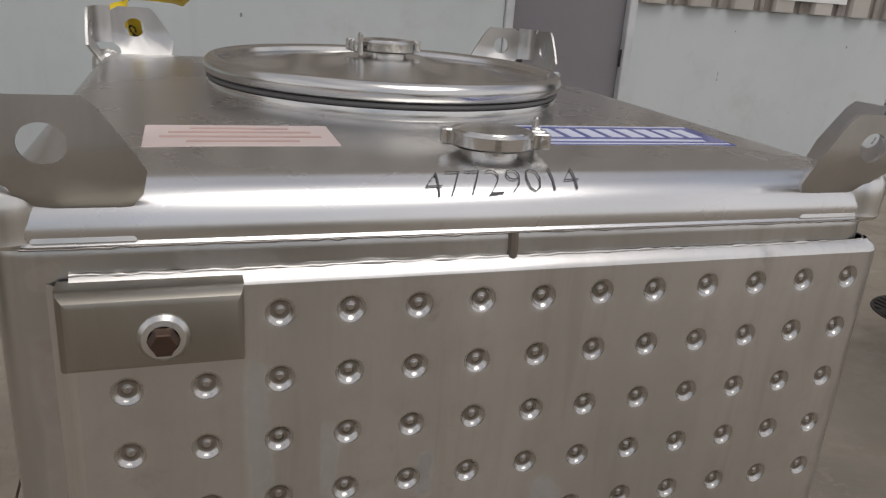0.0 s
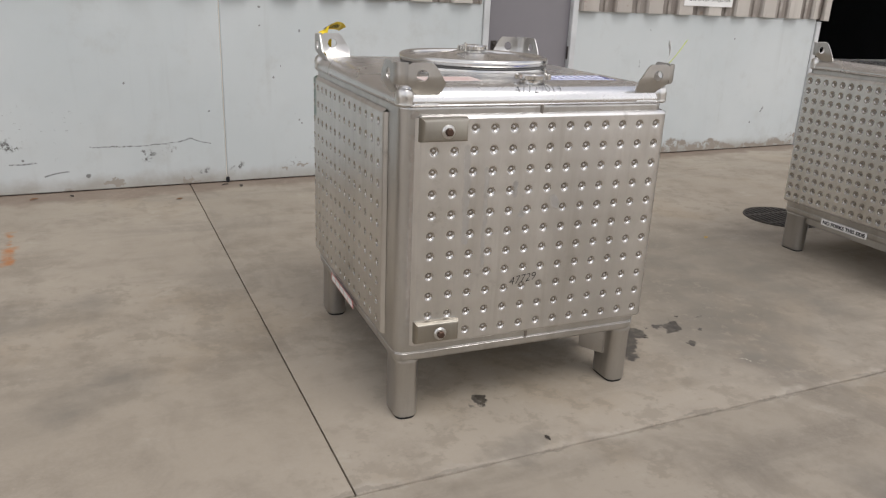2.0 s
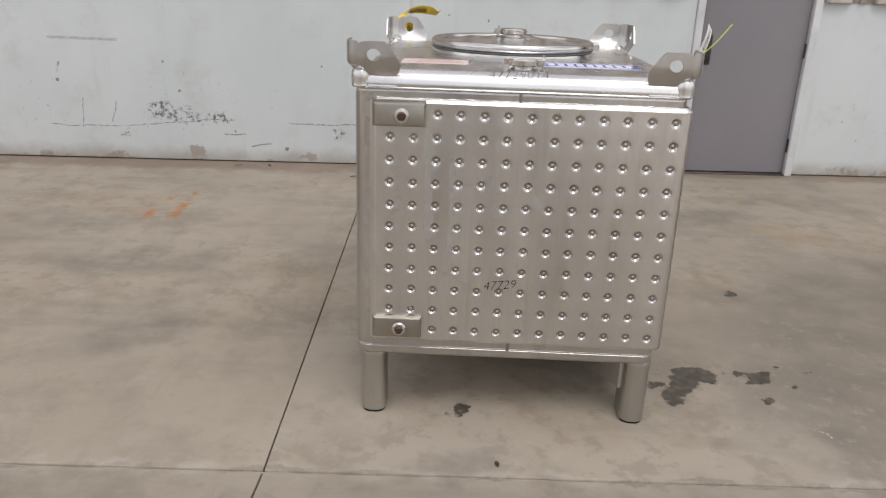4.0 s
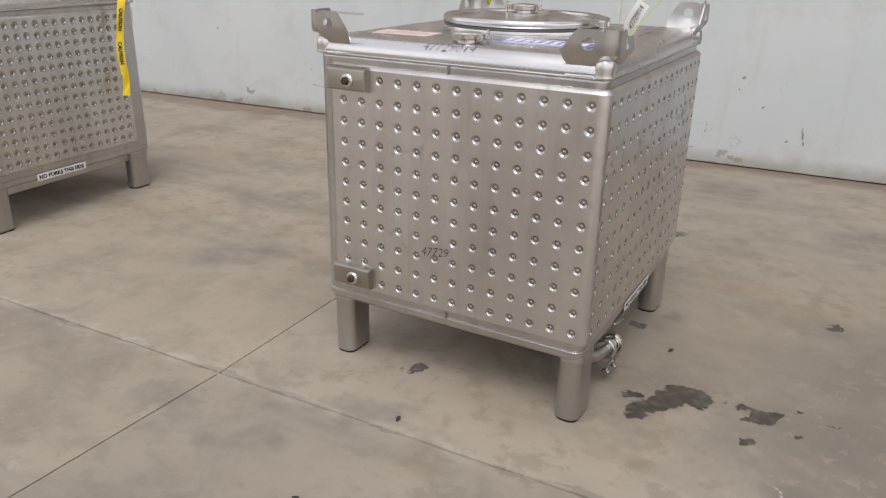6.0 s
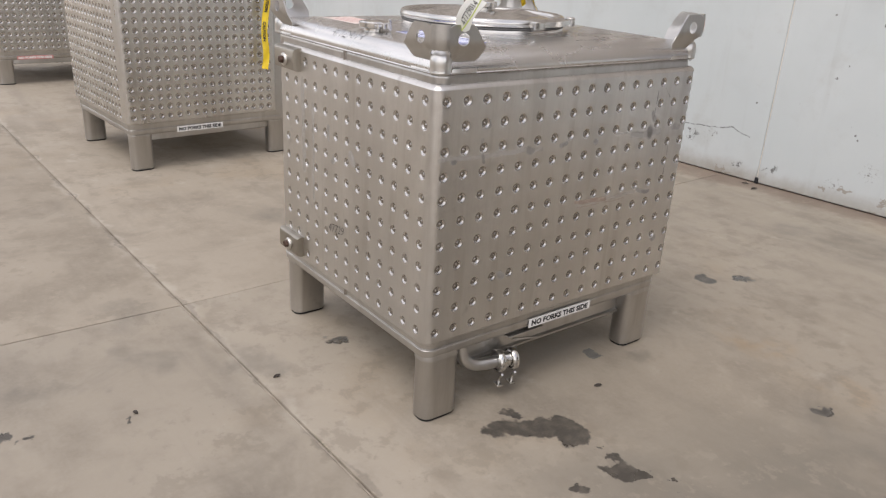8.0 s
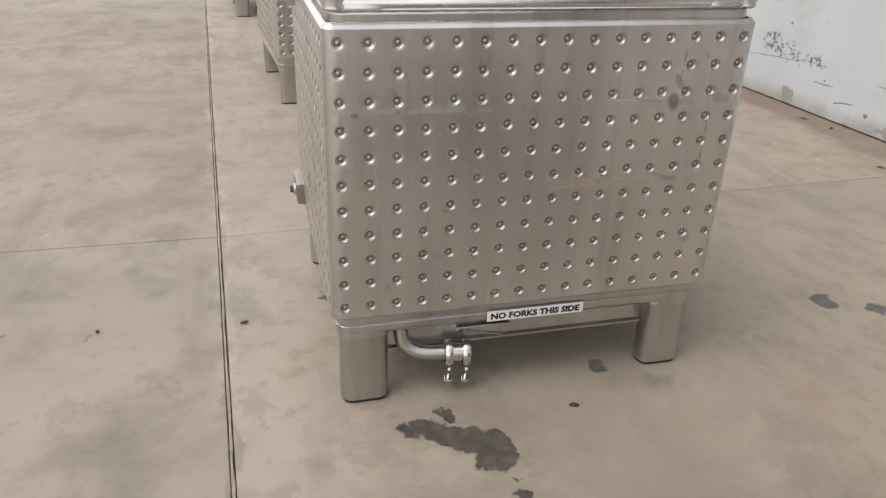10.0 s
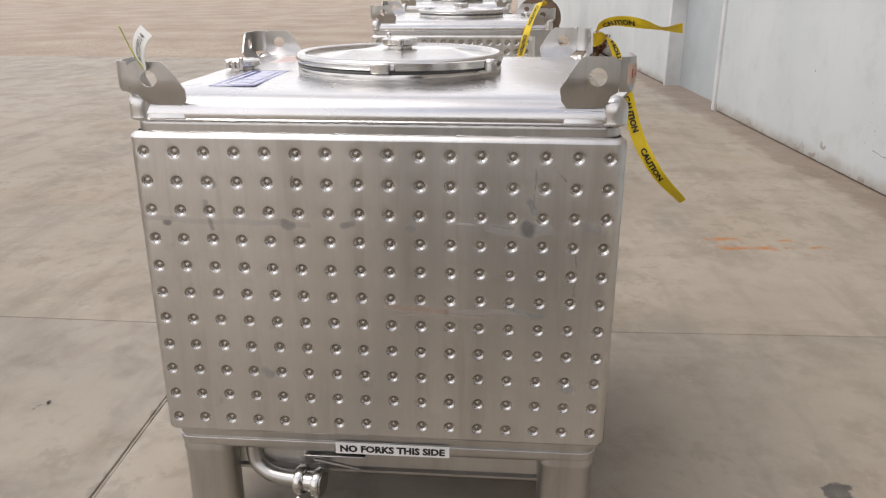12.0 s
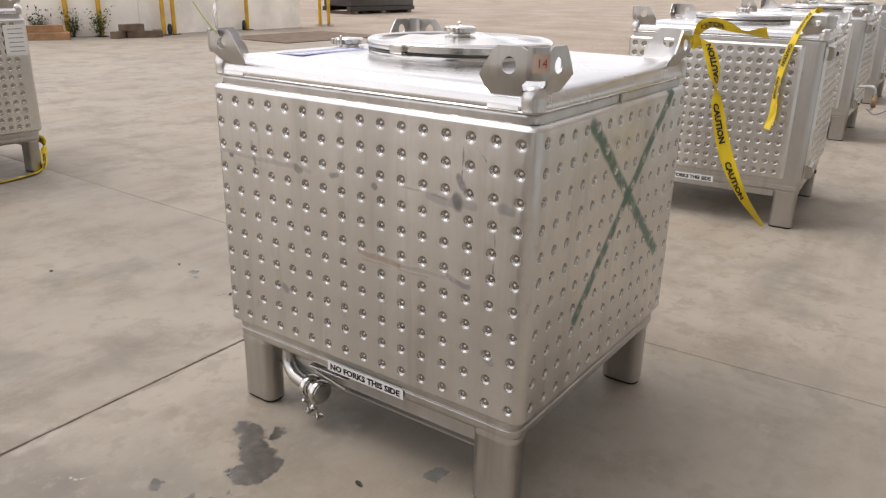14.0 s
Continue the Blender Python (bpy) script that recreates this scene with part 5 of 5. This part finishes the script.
    wrap = lambda r, z: [(bx + r * math.cos(radians(a)), by + r * math.sin(radians(a)), z) for a in range(22, 93, 10)]
    g = Geo()
    ring = lambda z: wrap(0.0415, z) + wrap(0.0405, z)[::-1]
    g.loft([ring(1.306), ring(1.328), ring(1.350)])
    scrap = part("paper_scrap", g, M_TAN, t, "tan paper scrap with a red scrawl")
    bend = lambda u, v: (bx + 0.0422 * math.cos(radians(57) - u / 0.042), by + 0.0422 * math.sin(radians(57) - u / 0.042), 1.329 + v)
    part("scrawl", words("14", 0.022, lambda u, v: bend(-u, v), cuts=0.006), M_REDTEXT, scrap, "red hand-written 14")
    return t


def other_tanks():
    p = 0.0625
    rows = [1.127 - p * i for i in range(13)]
    cols = ([-0.44 + p * i for i in range(15)], [-0.565 + p * i for i in range(19)], [0.460 - p * i for i in range(16)], [0.580 - p * i for i in range(17)])
    one = tank("tote_tank", "stainless steel tank with close-set dimples and a white fork notice", p, rows, cols, -0.50, -0.462, M_JACKET_FAR, fine=False)
    places = {"one": pose(-3.575, 0.015, 0, 0, 0, 184), "east": pose(3.255, 0.125, 0, 0, 0, 0), "far": pose(-7.18, -0.23, 0, 0, 0, 182), "last": pose(-10.4, -0.35, 0, 0, 0, 181), "south": pose(-0.27, -5.12, 0, 0, 0, 0)}
    far = copy_thing(one, places["far"])
    last = copy_thing(one, places["last"])
    south = copy_thing(one, places["south"])
    east = copy_thing(one, places["east"])
    one.matrix_basis = places["one"]
    for t in (one, east):
        side_label(t, -1, 0.12, 0.268, 0.34, 0.040, M_WHITE, "NO FORKS THIS SIDE", M_INK, "white strip reading NO FORKS THIS SIDE")
    side_label(far, -1, 0.25, 0.268, 0.34, 0.036, M_PINK, "NO FORKS THIS SIDE", M_WHITE, "red strip with white lettering")
    tagged(far, "stainless steel tank with close-set dimples and a red strip")
    tagged(last, "stainless steel tank at the far end of the row with tubing")
    tagged(south, "stainless steel tank with a paper sheet taped to its dimpled side")
    tagged(east, "stainless steel tank beside the drain, tape round one leg")
    # paper sheet on the tank across the yard
    sheet = part("paper_sheet", slab_on(Geo(), (X0 + 0.105, Y1 + 0.004, 1.02), (-1, 0, 0), (0, 0, 1), (0, 1, 0), 0.16, 0.22, 0.0015), M_PAPER, south, "white paper sheet with unreadable print")
    for k in range(6):
        part("print_bar", slab_on(Geo(), (X0 + 0.10, Y1 + 0.0058, 1.10 - 0.032 * k), (-1, 0, 0), (0, 0, 1), (0, 1, 0), 0.11, 0.006, 0.0008), M_HOSE, sheet)
    return one, east, far, last, south


# ---- tape, tags and other small things ----
def ribbon(name, line, wide, width, label, text_at=()):
    """A strip of caution tape along a line of points; wide: the direction across it at each point."""
    pts = smooth_line(line, 8)
    across = smooth_line(wide, 8)
    t = thing(name, label, "caution tape")
    g = Geo()
    rows = []
    for i, (p, w) in enumerate(zip(pts, across)):
        d = (pts[min(i + 1, len(pts) - 1)] - pts[max(i - 1, 0)]).normalized()
        w = (w - d * w.dot(d)).normalized()
        n = d.cross(w)
        rows.append((p, w, n))
    for side in (-1, 1):
        ring = [g.ring([p + w * (width * k / 2) + n * (0.0006 * side + 0.004 * math.sin(3 * k + i * 0.7) * (1 - abs(k)) ) for k in (-1, -0.5, 0, 0.5, 1)]) for i, (p, w, n) in enumerate(rows)]
        for a, b in zip(ring, ring[1:]):
            g.bridge(*((a, b) if side < 0 else (b, a)), closed=False)
    strip = part("strip", g, M_TAPE, t, angle=80)
    length = [0.0]
    for a, b in zip(pts, pts[1:]):
        length.append(length[-1] + (b - a).length)

    def place(s0, side):
        def f(u, v):
            s = min(max(s0 + u * side, 0.0), length[-1] - 1e-4)
            i = max(k for k in range(len(length) - 1) if length[k] <= s)
            q = (s - length[i]) / (length[i + 1] - length[i])
            p, w, n = (a.lerp(b, q) for a, b in zip(rows[i], rows[i + 1]))
            return p + w.normalized() * (v * 0.9) + n.normalized() * (0.0052 * side)
        return f
    s = 0.14
    while s < length[-1] - 0.08:
        for side in (1, -1):
            part("lettering", words("CAUTION", width * 0.50, place(s, side), width=0.135, cuts=0.02, weight=0.06), M_INK, strip, "black CAUTION print")
        s += 0.20
    return t


def tag(base, up, out):
    """A paper tag on a lime string tied to a lug."""
    t = thing("paper_tag", "white paper tag with a hand-written number on a lime string", "tag")
    g = Geo()
    tube(g, smooth_line([base, Vector(base) + Vector(up) * 0.5 + Vector((0.006, 0, 0)), Vector(base) + Vector(up)]), 0.0016, 6)
    part("string", g, M_STRING, t)
    top = Vector(base) + Vector(up) * 0.12
    o = Vector(out).normalized()
    n = o.cross(Vector((0, 0, 1))).normalized()
    v = n.cross(o)
    g = Geo()
    cols = []
    for i in range(9):
        k = i / 8
        c = top + o * (0.100 * k) + n * (0.012 * math.sin(k * 2.6)) + v * (0.012 * math.sin(k * 3))
        h = 0.024 if k > 0.12 else 0.012
        cols.append([c - v * h - n * 0.0005, c + v * h - n * 0.0005, c + v * h + n * 0.0005, c - v * h + n * 0.0005])
    g.loft(cols)
    card = part("card", g, M_PAPER, t, angle=50)
    for side in (1, -1):
        part("number", words("47729014", 0.020, cuts=0.012, place=lambda a, b: top + o * (0.052 + a * side) + n * (0.012 * math.sin((0.052 + a * side) / 0.100 * 2.6) + 0.0018 * side) + v * (b + 0.012 * math.sin((0.052 + a * side) / 0.100 * 3)), slant=0.1, width=0.070), M_INK, card, "hand-written number")


def wire_tag(top, drop, turn):
    """A small white tag hanging from a lug on a thin wire."""
    t = thing("wire_tag", "small white tag hanging from a lifting lug on wire", "tag", m=pose(*top, 0, 0, turn))
    g = Geo()
    tube(g, smooth_line([(0, 0, 0), (0.006, 0.004, -drop * 0.5), (0.002, 0, -drop)]), 0.0013, 6)
    part("wire", g, M_DARKMETAL, t)
    g = Geo()
    g.loft([[(-w, -0.0006 + b, z), (w, -0.0006 - b, z), (w, 0.0006 - b, z), (-w, 0.0006 + b, z)] for w, z, b in
            ((0.020, -drop - 0.085, 0.004), (0.022, -drop - 0.05, 0.0), (0.022, -drop - 0.012, 0.002), (0.012, -drop + 0.002, 0.0))])
    part("card", g, M_PAPER, t)


def drain():
    d = thing("drain_grate", "round rusty iron drain grate set in the concrete", "drain", m=pose(3.28, 1.28, 0))
    g = Geo()
    spin(g, [(0.27, 0.0), (0.273, 0.006), (0.285, 0.008), (0.288, 0.0)], 0, 0, 40, False, False)
    part("rim", g, M_IRON, d)
    # flat black disc in place of the shaded depth under the bars
    part("pit_shade", spin(Geo(), [(0.272, 0.0008), (0.01, 0.0012)], 0, 0, 40, False, True), M_DARK, d)
    for i in range(-5, 6):
        half = math.sqrt(max(0.0, 0.272 ** 2 - (i * 0.048) ** 2))
        part("bar", rbox(Geo(), i * 0.048 - 0.013, i * 0.048 + 0.013, -half, half, 0.0015, 0.007, 0.003, 0.002, 1), M_IRON, d)
    for s in (-0.11, 0.11):
        part("cross_bar", rbox(Geo(), -0.245, 0.245, s - 0.014, s + 0.014, 0.002, 0.0078, 0.003, 0.002, 1), M_IRON, d)


def bollard(x, y, h, r=0.055, wheel=False):
    b = thing("bollard", "scuffed yellow steel bollard post", "bollard", "yellow bollards", m=pose(x, y, 0))
    part("post", spin(Geo(), [(r, 0.0), (r, h - 0.03), (r * 0.9, h - 0.008), (r * 0.5, h), (0.004, h + 0.004)], 0, 0, 16), M_YELLOW, b)
    part("base", rbox(Geo(), -0.12, 0.12, -0.12, 0.12, 0.0, 0.02, 0.01, 0.005), M_DARKMETAL, b)
    if wheel:
        g = spin(Geo(), [(0.03, -0.03), (0.12, -0.032), (0.14, -0.02), (0.14, 0.02), (0.12, 0.032), (0.03, 0.03)], 0, 0, 20)
        part("wheel", g.move(Matrix.Translation((0.18, 0.06, 0.14)) @ pose(0, 0, 0, 90, 0, 40)), M_RUBBER, b, "black caster wheel")


def timber(x, y, z, l, w, h, turn, mat, label):
    ob = part("timber_beam", rbox(Geo(), -l / 2, l / 2, -w / 2, w / 2, 0, h, 0.008, 0.006), mat)
    ob.matrix_basis = pose(x, y, z, 0, 0, turn)
    tagged(ob, label, "timber", "timber by the wall")


def weed(x, y, h, count, seed, mat, label):
    rng = random.Random(seed)
    w = thing("weed", label, "plant", "weeds along the yard", m=pose(x, y, -0.03))
    g = Geo()
    stems = Geo()
    for i in range(count):
        a, lean, hh = rng.uniform(0, 6.28), rng.uniform(0.1, 0.6), h * rng.uniform(0.5, 1.0)
        tip = Vector((math.cos(a) * lean * hh, math.sin(a) * lean * hh, hh))
        if i % 4 == 0:
            tube(stems, [(0, 0, 0), tip * 0.5 + Vector((0, 0, 0.05)), tip], [0.006, 0.004, 0.002], 5)
        for k in range(7):
            c = tip * rng.uniform(0.25, 1.0) + Vector((rng.uniform(-0.08, 0.08), rng.uniform(-0.08, 0.08), 0))
            d = Vector((rng.uniform(-1, 1), rng.uniform(-1, 1), rng.uniform(-0.2, 0.8))).normalized()
            s = d.cross(Vector((0, 0, 1))).normalized() * 0.022
            l = d * rng.uniform(0.05, 0.11)
            q = g.ring([c, c + l * 0.5 + s, c + l, c + l * 0.5 - s])
            g.f += [(q[0], q[1], q[2]), (q[0], q[2], q[3])]
    part("stem", stems, mat, w)
    part("leaves", g, mat, w)


def far_yard():
    # retaining wall with a sloping ramp wall in front
    wall = thing("wall_south", "pale weathered concrete retaining wall across the yard", "wall", kind="structure")
    wall.matrix_basis = pose(-9.66, -16.36, 0, 0, 0, 4.7)
    for x0, x1, turn in ((-6.1, -2.6, 0), (-2.58, 0.0, 0), (0.02, 4.0, -30), (4.02, 10.0, -30), (10.02, 18.0, -30)):
        part("wall_panel", rbox(Geo(), x0, x1, -0.4, 0.0, -0.1, 2.6, 0.03, 0.02).move(pose(0, 0, 0, 0, 0, turn)), M_FARWALL, wall)
    for x, y, wheel in ((-10.5, -16.15, True), (-10.15, -16.1, False), (-16.5, -16.75, False), (-16.75, -16.6, False), (-13.2, -16.45, True), (-8.75, -16.65, False), (-8.1, -17.0, False), (-6.6, -17.7, False)):
        bollard(x, y, 1.25, wheel=wheel)
    mat = part("steel_plate", rbox(Geo(), -14.4, -10.7, -14.6, -12.2, 0.0, 0.02, 0.02, 0.006), M_DARKWOOD)
    tagged(mat, "dark brown flat cover plate on the concrete", "cover plate")
    for i, (x, y, z, l, turn, m) in enumerate(((-7.1, -16.9, 0.0, 1.7, -20, M_WOOD), (-7.0, -16.6, 0.0, 1.6, -28, M_WOOD), (-7.05, -16.75, 0.16, 1.4, -22, M_WOOD), (-8.9, -16.0, 0.0, 0.8, 30, M_DARKWOOD), (-9.3, -15.8, 0.0, 0.7, -25, M_DARKWOOD), (-9.1, -15.9, 0.16, 0.6, 4, M_DARKWOOD), (-9.75, -15.8, 0.0, 0.5, 60, M_DARKWOOD))):
        timber(x, y, z, l, 0.2, 0.16, turn, m, "weathered timber beam lying by the wall")
    for i, (x, y) in enumerate(((-7.5, -17.2), (-8.15, -16.85), (-8.6, -16.5))):
        weed(x, y, 0.75, 40, i, M_LEAF, "leafy green weed by the retaining wall")
    skid = thing("equipment_skid", "dark grey steel equipment skid far across the dirt", "skid", m=pose(-25.8, -22.6, -0.03, 0, 0, 2))
    part("body", rbox(Geo(), -2.3, 2.3, -0.8, 0.8, 0.32, 1.5, 0.05, 0.03), M_DARKMETAL, skid)
    for y in (-0.7, 0.7):
        part("runner", rbox(Geo(), -2.4, 2.4, y - 0.1, y + 0.1, 0.12, 0.318, 0.03, 0.02), M_IRON, skid)
    for x in (-2.0, 0.0, 2.0):
        part("foot", rbox(Geo(), x - 0.15, x + 0.15, -0.8, 0.8, 0.0, 0.118, 0.02, 0.01), M_DARKWOOD, skid)
    # plants along the far end of the building
    for i, (x, y, m) in enumerate(((-14.6, 2.2, M_LEAF), (-15.2, 2.15, M_LEAF), (-15.8, 2.0, M_LEAF), (-14.2, 2.3, M_DRYLEAF), (-14.9, 2.25, M_DRYLEAF))):
        weed(x, y, 0.5, 60, 10 + i, m, "rank weed growing at the foot of the wall")
    # cable reel on a stand, pallet and red drum beyond the pavement
    reel = thing("cable_reel", "brown wooden cable reel on a steel stand", "reel", m=pose(-18.2, 1.2, -0.03, 0, 0, 100))
    side = lambda y: Matrix.Translation((0, y, 0.62)) @ pose(0, 0, 0, 90, 0, 0)
    for y in (-0.28, 0.28):
        part("flange", spin(Geo(), [(0.5, -0.02), (0.52, -0.01), (0.52, 0.01), (0.5, 0.02)], 0, 0, 32).move(side(y)), M_DARKWOOD, reel)
    part("drum", spin(Geo(), [(0.38, -0.26), (0.38, 0.26)], 0, 0, 28).move(side(0)), M_RUBBER, reel)
    part("hub", spin(Geo(), [(0.08, -0.36), (0.08, 0.36)], 0, 0, 16).move(side(0)), M_STEEL, reel)
    for y in (-0.36, 0.36):
        g = Geo()
        tube(g, [(-0.5, y, 0.03), (0, y, 0.62), (0.5, y, 0.03)], 0.03, 8)
        tube(g, [(-0.62, y, 0.03), (0.62, y, 0.03)], 0.035, 8)
        part("stand", g, M_STEEL, reel)
    pallet = thing("pallet", "reddish wooden pallet standing on the dirt", "pallet", m=pose(-17.0, -0.6, -0.03, 0, 0, 5))
    for k in range(6):
        part("board", rbox(Geo(), -0.55, 0.55, -0.5 + 0.19 * k, -0.38 + 0.19 * k, 0.11, 0.135, 0.004, 0.003, 1), M_WOOD, pallet)
    for k in (-0.5, 0.0, 0.5):
        part("bearer", rbox(Geo(), k - 0.045, k + 0.045, -0.5, 0.57, 0.0, 0.109, 0.004, 0.003, 1), M_WOOD, pallet)
    drum = thing("drum", "small red enamelled drum on the pallet", "drum", m=pose(-17.0, -0.9, 0.106))
    part("body", spin(Geo(), [(0.2, 0), (0.21, 0.02), (0.2, 0.05), (0.2, 0.45), (0.21, 0.48), (0.19, 0.5), (0.02, 0.5)], 0, 0, 24), M_RUST, drum)


def litter(x, y, size, turn, mat, label):
    """A curled dry leaf or scrap on the concrete."""
    g = Geo()
    rings = []
    for i in range(7):
        k = i / 6
        w = size * 0.22 * math.sin(math.pi * (0.06 + 0.88 * k)) + 0.001
        z = 0.003 + 0.006 * math.sin(k * 2.4) * size / 0.06
        c = (k - 0.5) * size
        rings.append([(c, -w, z + 0.002), (c, 0, z), (c, w, z + 0.003), (c, w, z + 0.004), (c, 0, z + 0.001), (c, -w, z + 0.003)])
    g.loft(rings)
    lo = min(v[2] for v in g.v)
    g.v = [(x_, y_, z_ - lo) for x_, y_, z_ in g.v]
    ob = part("dry_leaf", g, mat)
    ob.matrix_basis = pose(x, y, 0.0, 0, 0, turn)
    tagged(ob, label, "leaf", "litter on the concrete")


def tubing():
    t = thing("sample_tubing", "looped grey hose with a bronze gauge on the tank side", "hose")
    g = Geo()
    tube(g, smooth_line([(-6.72, 0.50, 1.15), (-6.60, 0.66, 1.05), (-6.55, 0.80, 0.75), (-6.62, 0.78, 0.45), (-6.70, 0.62, 0.30), (-6.74, 0.52, 0.34)]), 0.008, 8)
    part("hose", g, M_HOSE, t)
    g = Geo()
    tube(g, smooth_line([(-6.74, 0.40, 0.56), (-6.74, 0.55, 0.56), (-6.74, 0.56, 0.45), (-6.74, 0.56, 0.33)]), 0.016, 8)
    part("pipe", g, M_BRIGHT, t)
    g = spin(Geo(), [(0.004, -0.02), (0.06, -0.018), (0.065, 0.0), (0.06, 0.018), (0.004, 0.02)], 0, 0, 24).move(Matrix.Translation((-6.74, 0.575, 0.42)) @ pose(0, 0, 0, 90, 0, 0))
    part("gauge", g, M_BRONZE, t, "bronze gauge dial")


LITTER = ((2.30, 1.01, 0.045, 30, M_TAPE_LEAF), (0.65, 0.14, 0.032, 70, M_DEBRIS), (-0.10, -1.38, 0.026, 15, M_DEBRIS), (-0.20, -1.93, 0.028, 60, M_DRYLEAF), (-0.06, -0.87, 0.030, 100, M_DEBRIS),
          (0.28, -2.37, 0.030, 45, M_DEBRIS), (-1.1, 2.9, 0.05, 10, M_DRYLEAF), (-0.6, 3.2, 0.06, 80, M_DEBRIS), (-0.72, 3.27, 0.05, 10, M_DEBRIS), (1.9, 2.6, 0.04, 40, M_TAPE_LEAF),
          (-2.1, 3.12, 0.06, 25, M_DRYLEAF), (-1.85, 3.16, 0.05, 120, M_DEBRIS))
ground()
building()
main_tank()
other_tanks()
pavement()
Z = (0, 0, 1)
ribbon("caution_tape", [(-0.52, 0.640, 1.325), (-0.505, 0.690, 1.335), (-0.49, 0.735, 1.26), (-0.47, 0.775, 1.12), (-0.455, 0.825, 0.98), (-0.43, 0.90, 0.86), (-0.40, 0.99, 0.77)],
       [(0, -0.3, 1), (0.5, -0.5, 0.3), (0.7, -0.7, 0), (0.3, 0.9, 0), (0.1, 1, 0.1), (0.5, 0.8, 0.1), (0.8, 0.5, 0.2)], 0.046, "yellow caution tape tied to a lifting lug, its tail hanging")
ribbon("caution_tape", [(-0.53, 0.640, 1.32), (-0.53, 0.660, 1.36), (-0.50, 0.690, 1.388), (-0.45, 0.740, 1.395), (-0.41, 0.800, 1.388), (-0.385, 0.860, 1.375), (-0.37, 0.920, 1.378)],
       [(0.6, 0.2, 0.1), (0.8, -0.2, 0.1), (0.4, -0.8, 0.5), (0.3, -0.5, 0.8), (0.8, 0.1, 0.6), (0.9, -0.3, 0.3), (0.6, -0.2, 0.8)], 0.044, "loose second end of yellow caution tape, blown aside")
ribbon("caution_tape", [(-2.995, 0.590, 1.37), (-2.970, 0.560, 1.385), (-2.950, 0.500, 1.27), (-2.940, 0.450, 1.10), (-2.940, 0.425, 0.92), (-2.930, 0.430, 0.76), (-2.920, 0.410, 0.66)],
       [(0.3, 0.6, 0.2), (0.3, 0.8, 0.5), (0.5, 0.8, 0.3), (0.2, 1, 0.1), (0.7, 0.7, 0), (0.2, 1, 0), (0.3, 0.9, 0.3)], 0.045, "yellow caution tape hanging down a dimpled tank side")
ribbon("caution_tape", [(-0.72, -4.57, 0.30), (-0.86, -4.56, 0.24), (-0.87, -4.57, 0.12), (-0.80, -4.50, 0.03), (-0.60, -4.42, 0.012), (-0.2, -4.38, 0.010), (0.3, -4.42, 0.010)],
       [(0, 0.2, 1), (0, 0.5, 1), (0.8, 0.3, 0.3), (0.7, 0.7, 0), (0.2, 1, 0.1), (0, 1, 0), (0, 1, 0)], 0.07, "yellow caution tape wound round a tank leg, trailing on concrete")
ribbon("caution_tape", [(2.750, -0.300, 0.185), (2.683, -0.304, 0.20), (2.683, -0.462, 0.215), (2.787, -0.464, 0.20), (2.789, -0.310, 0.19), (2.710, -0.298, 0.20)],
       [(0.1, 0, 1), (0, 0.1, 1), (0.1, 0, 1), (0, 0.1, 1), (0.1, 0, 1), (0, 0, 1)], 0.05, "yellow caution tape wound round a tank leg")
tag((X1 - 0.004, Y0 + 0.070, 1.318), (0.100, 0.0, 0.115), (0.24, 0.36, 0.80))
wire_tag((-3.085, 0.640, 1.30), 0.13, 65)
for x, y, size, turn, mat in LITTER:
    litter(x, y, size, turn, mat, "small dry leaf lying on the concrete")
tubing()
drain()
far_yard()
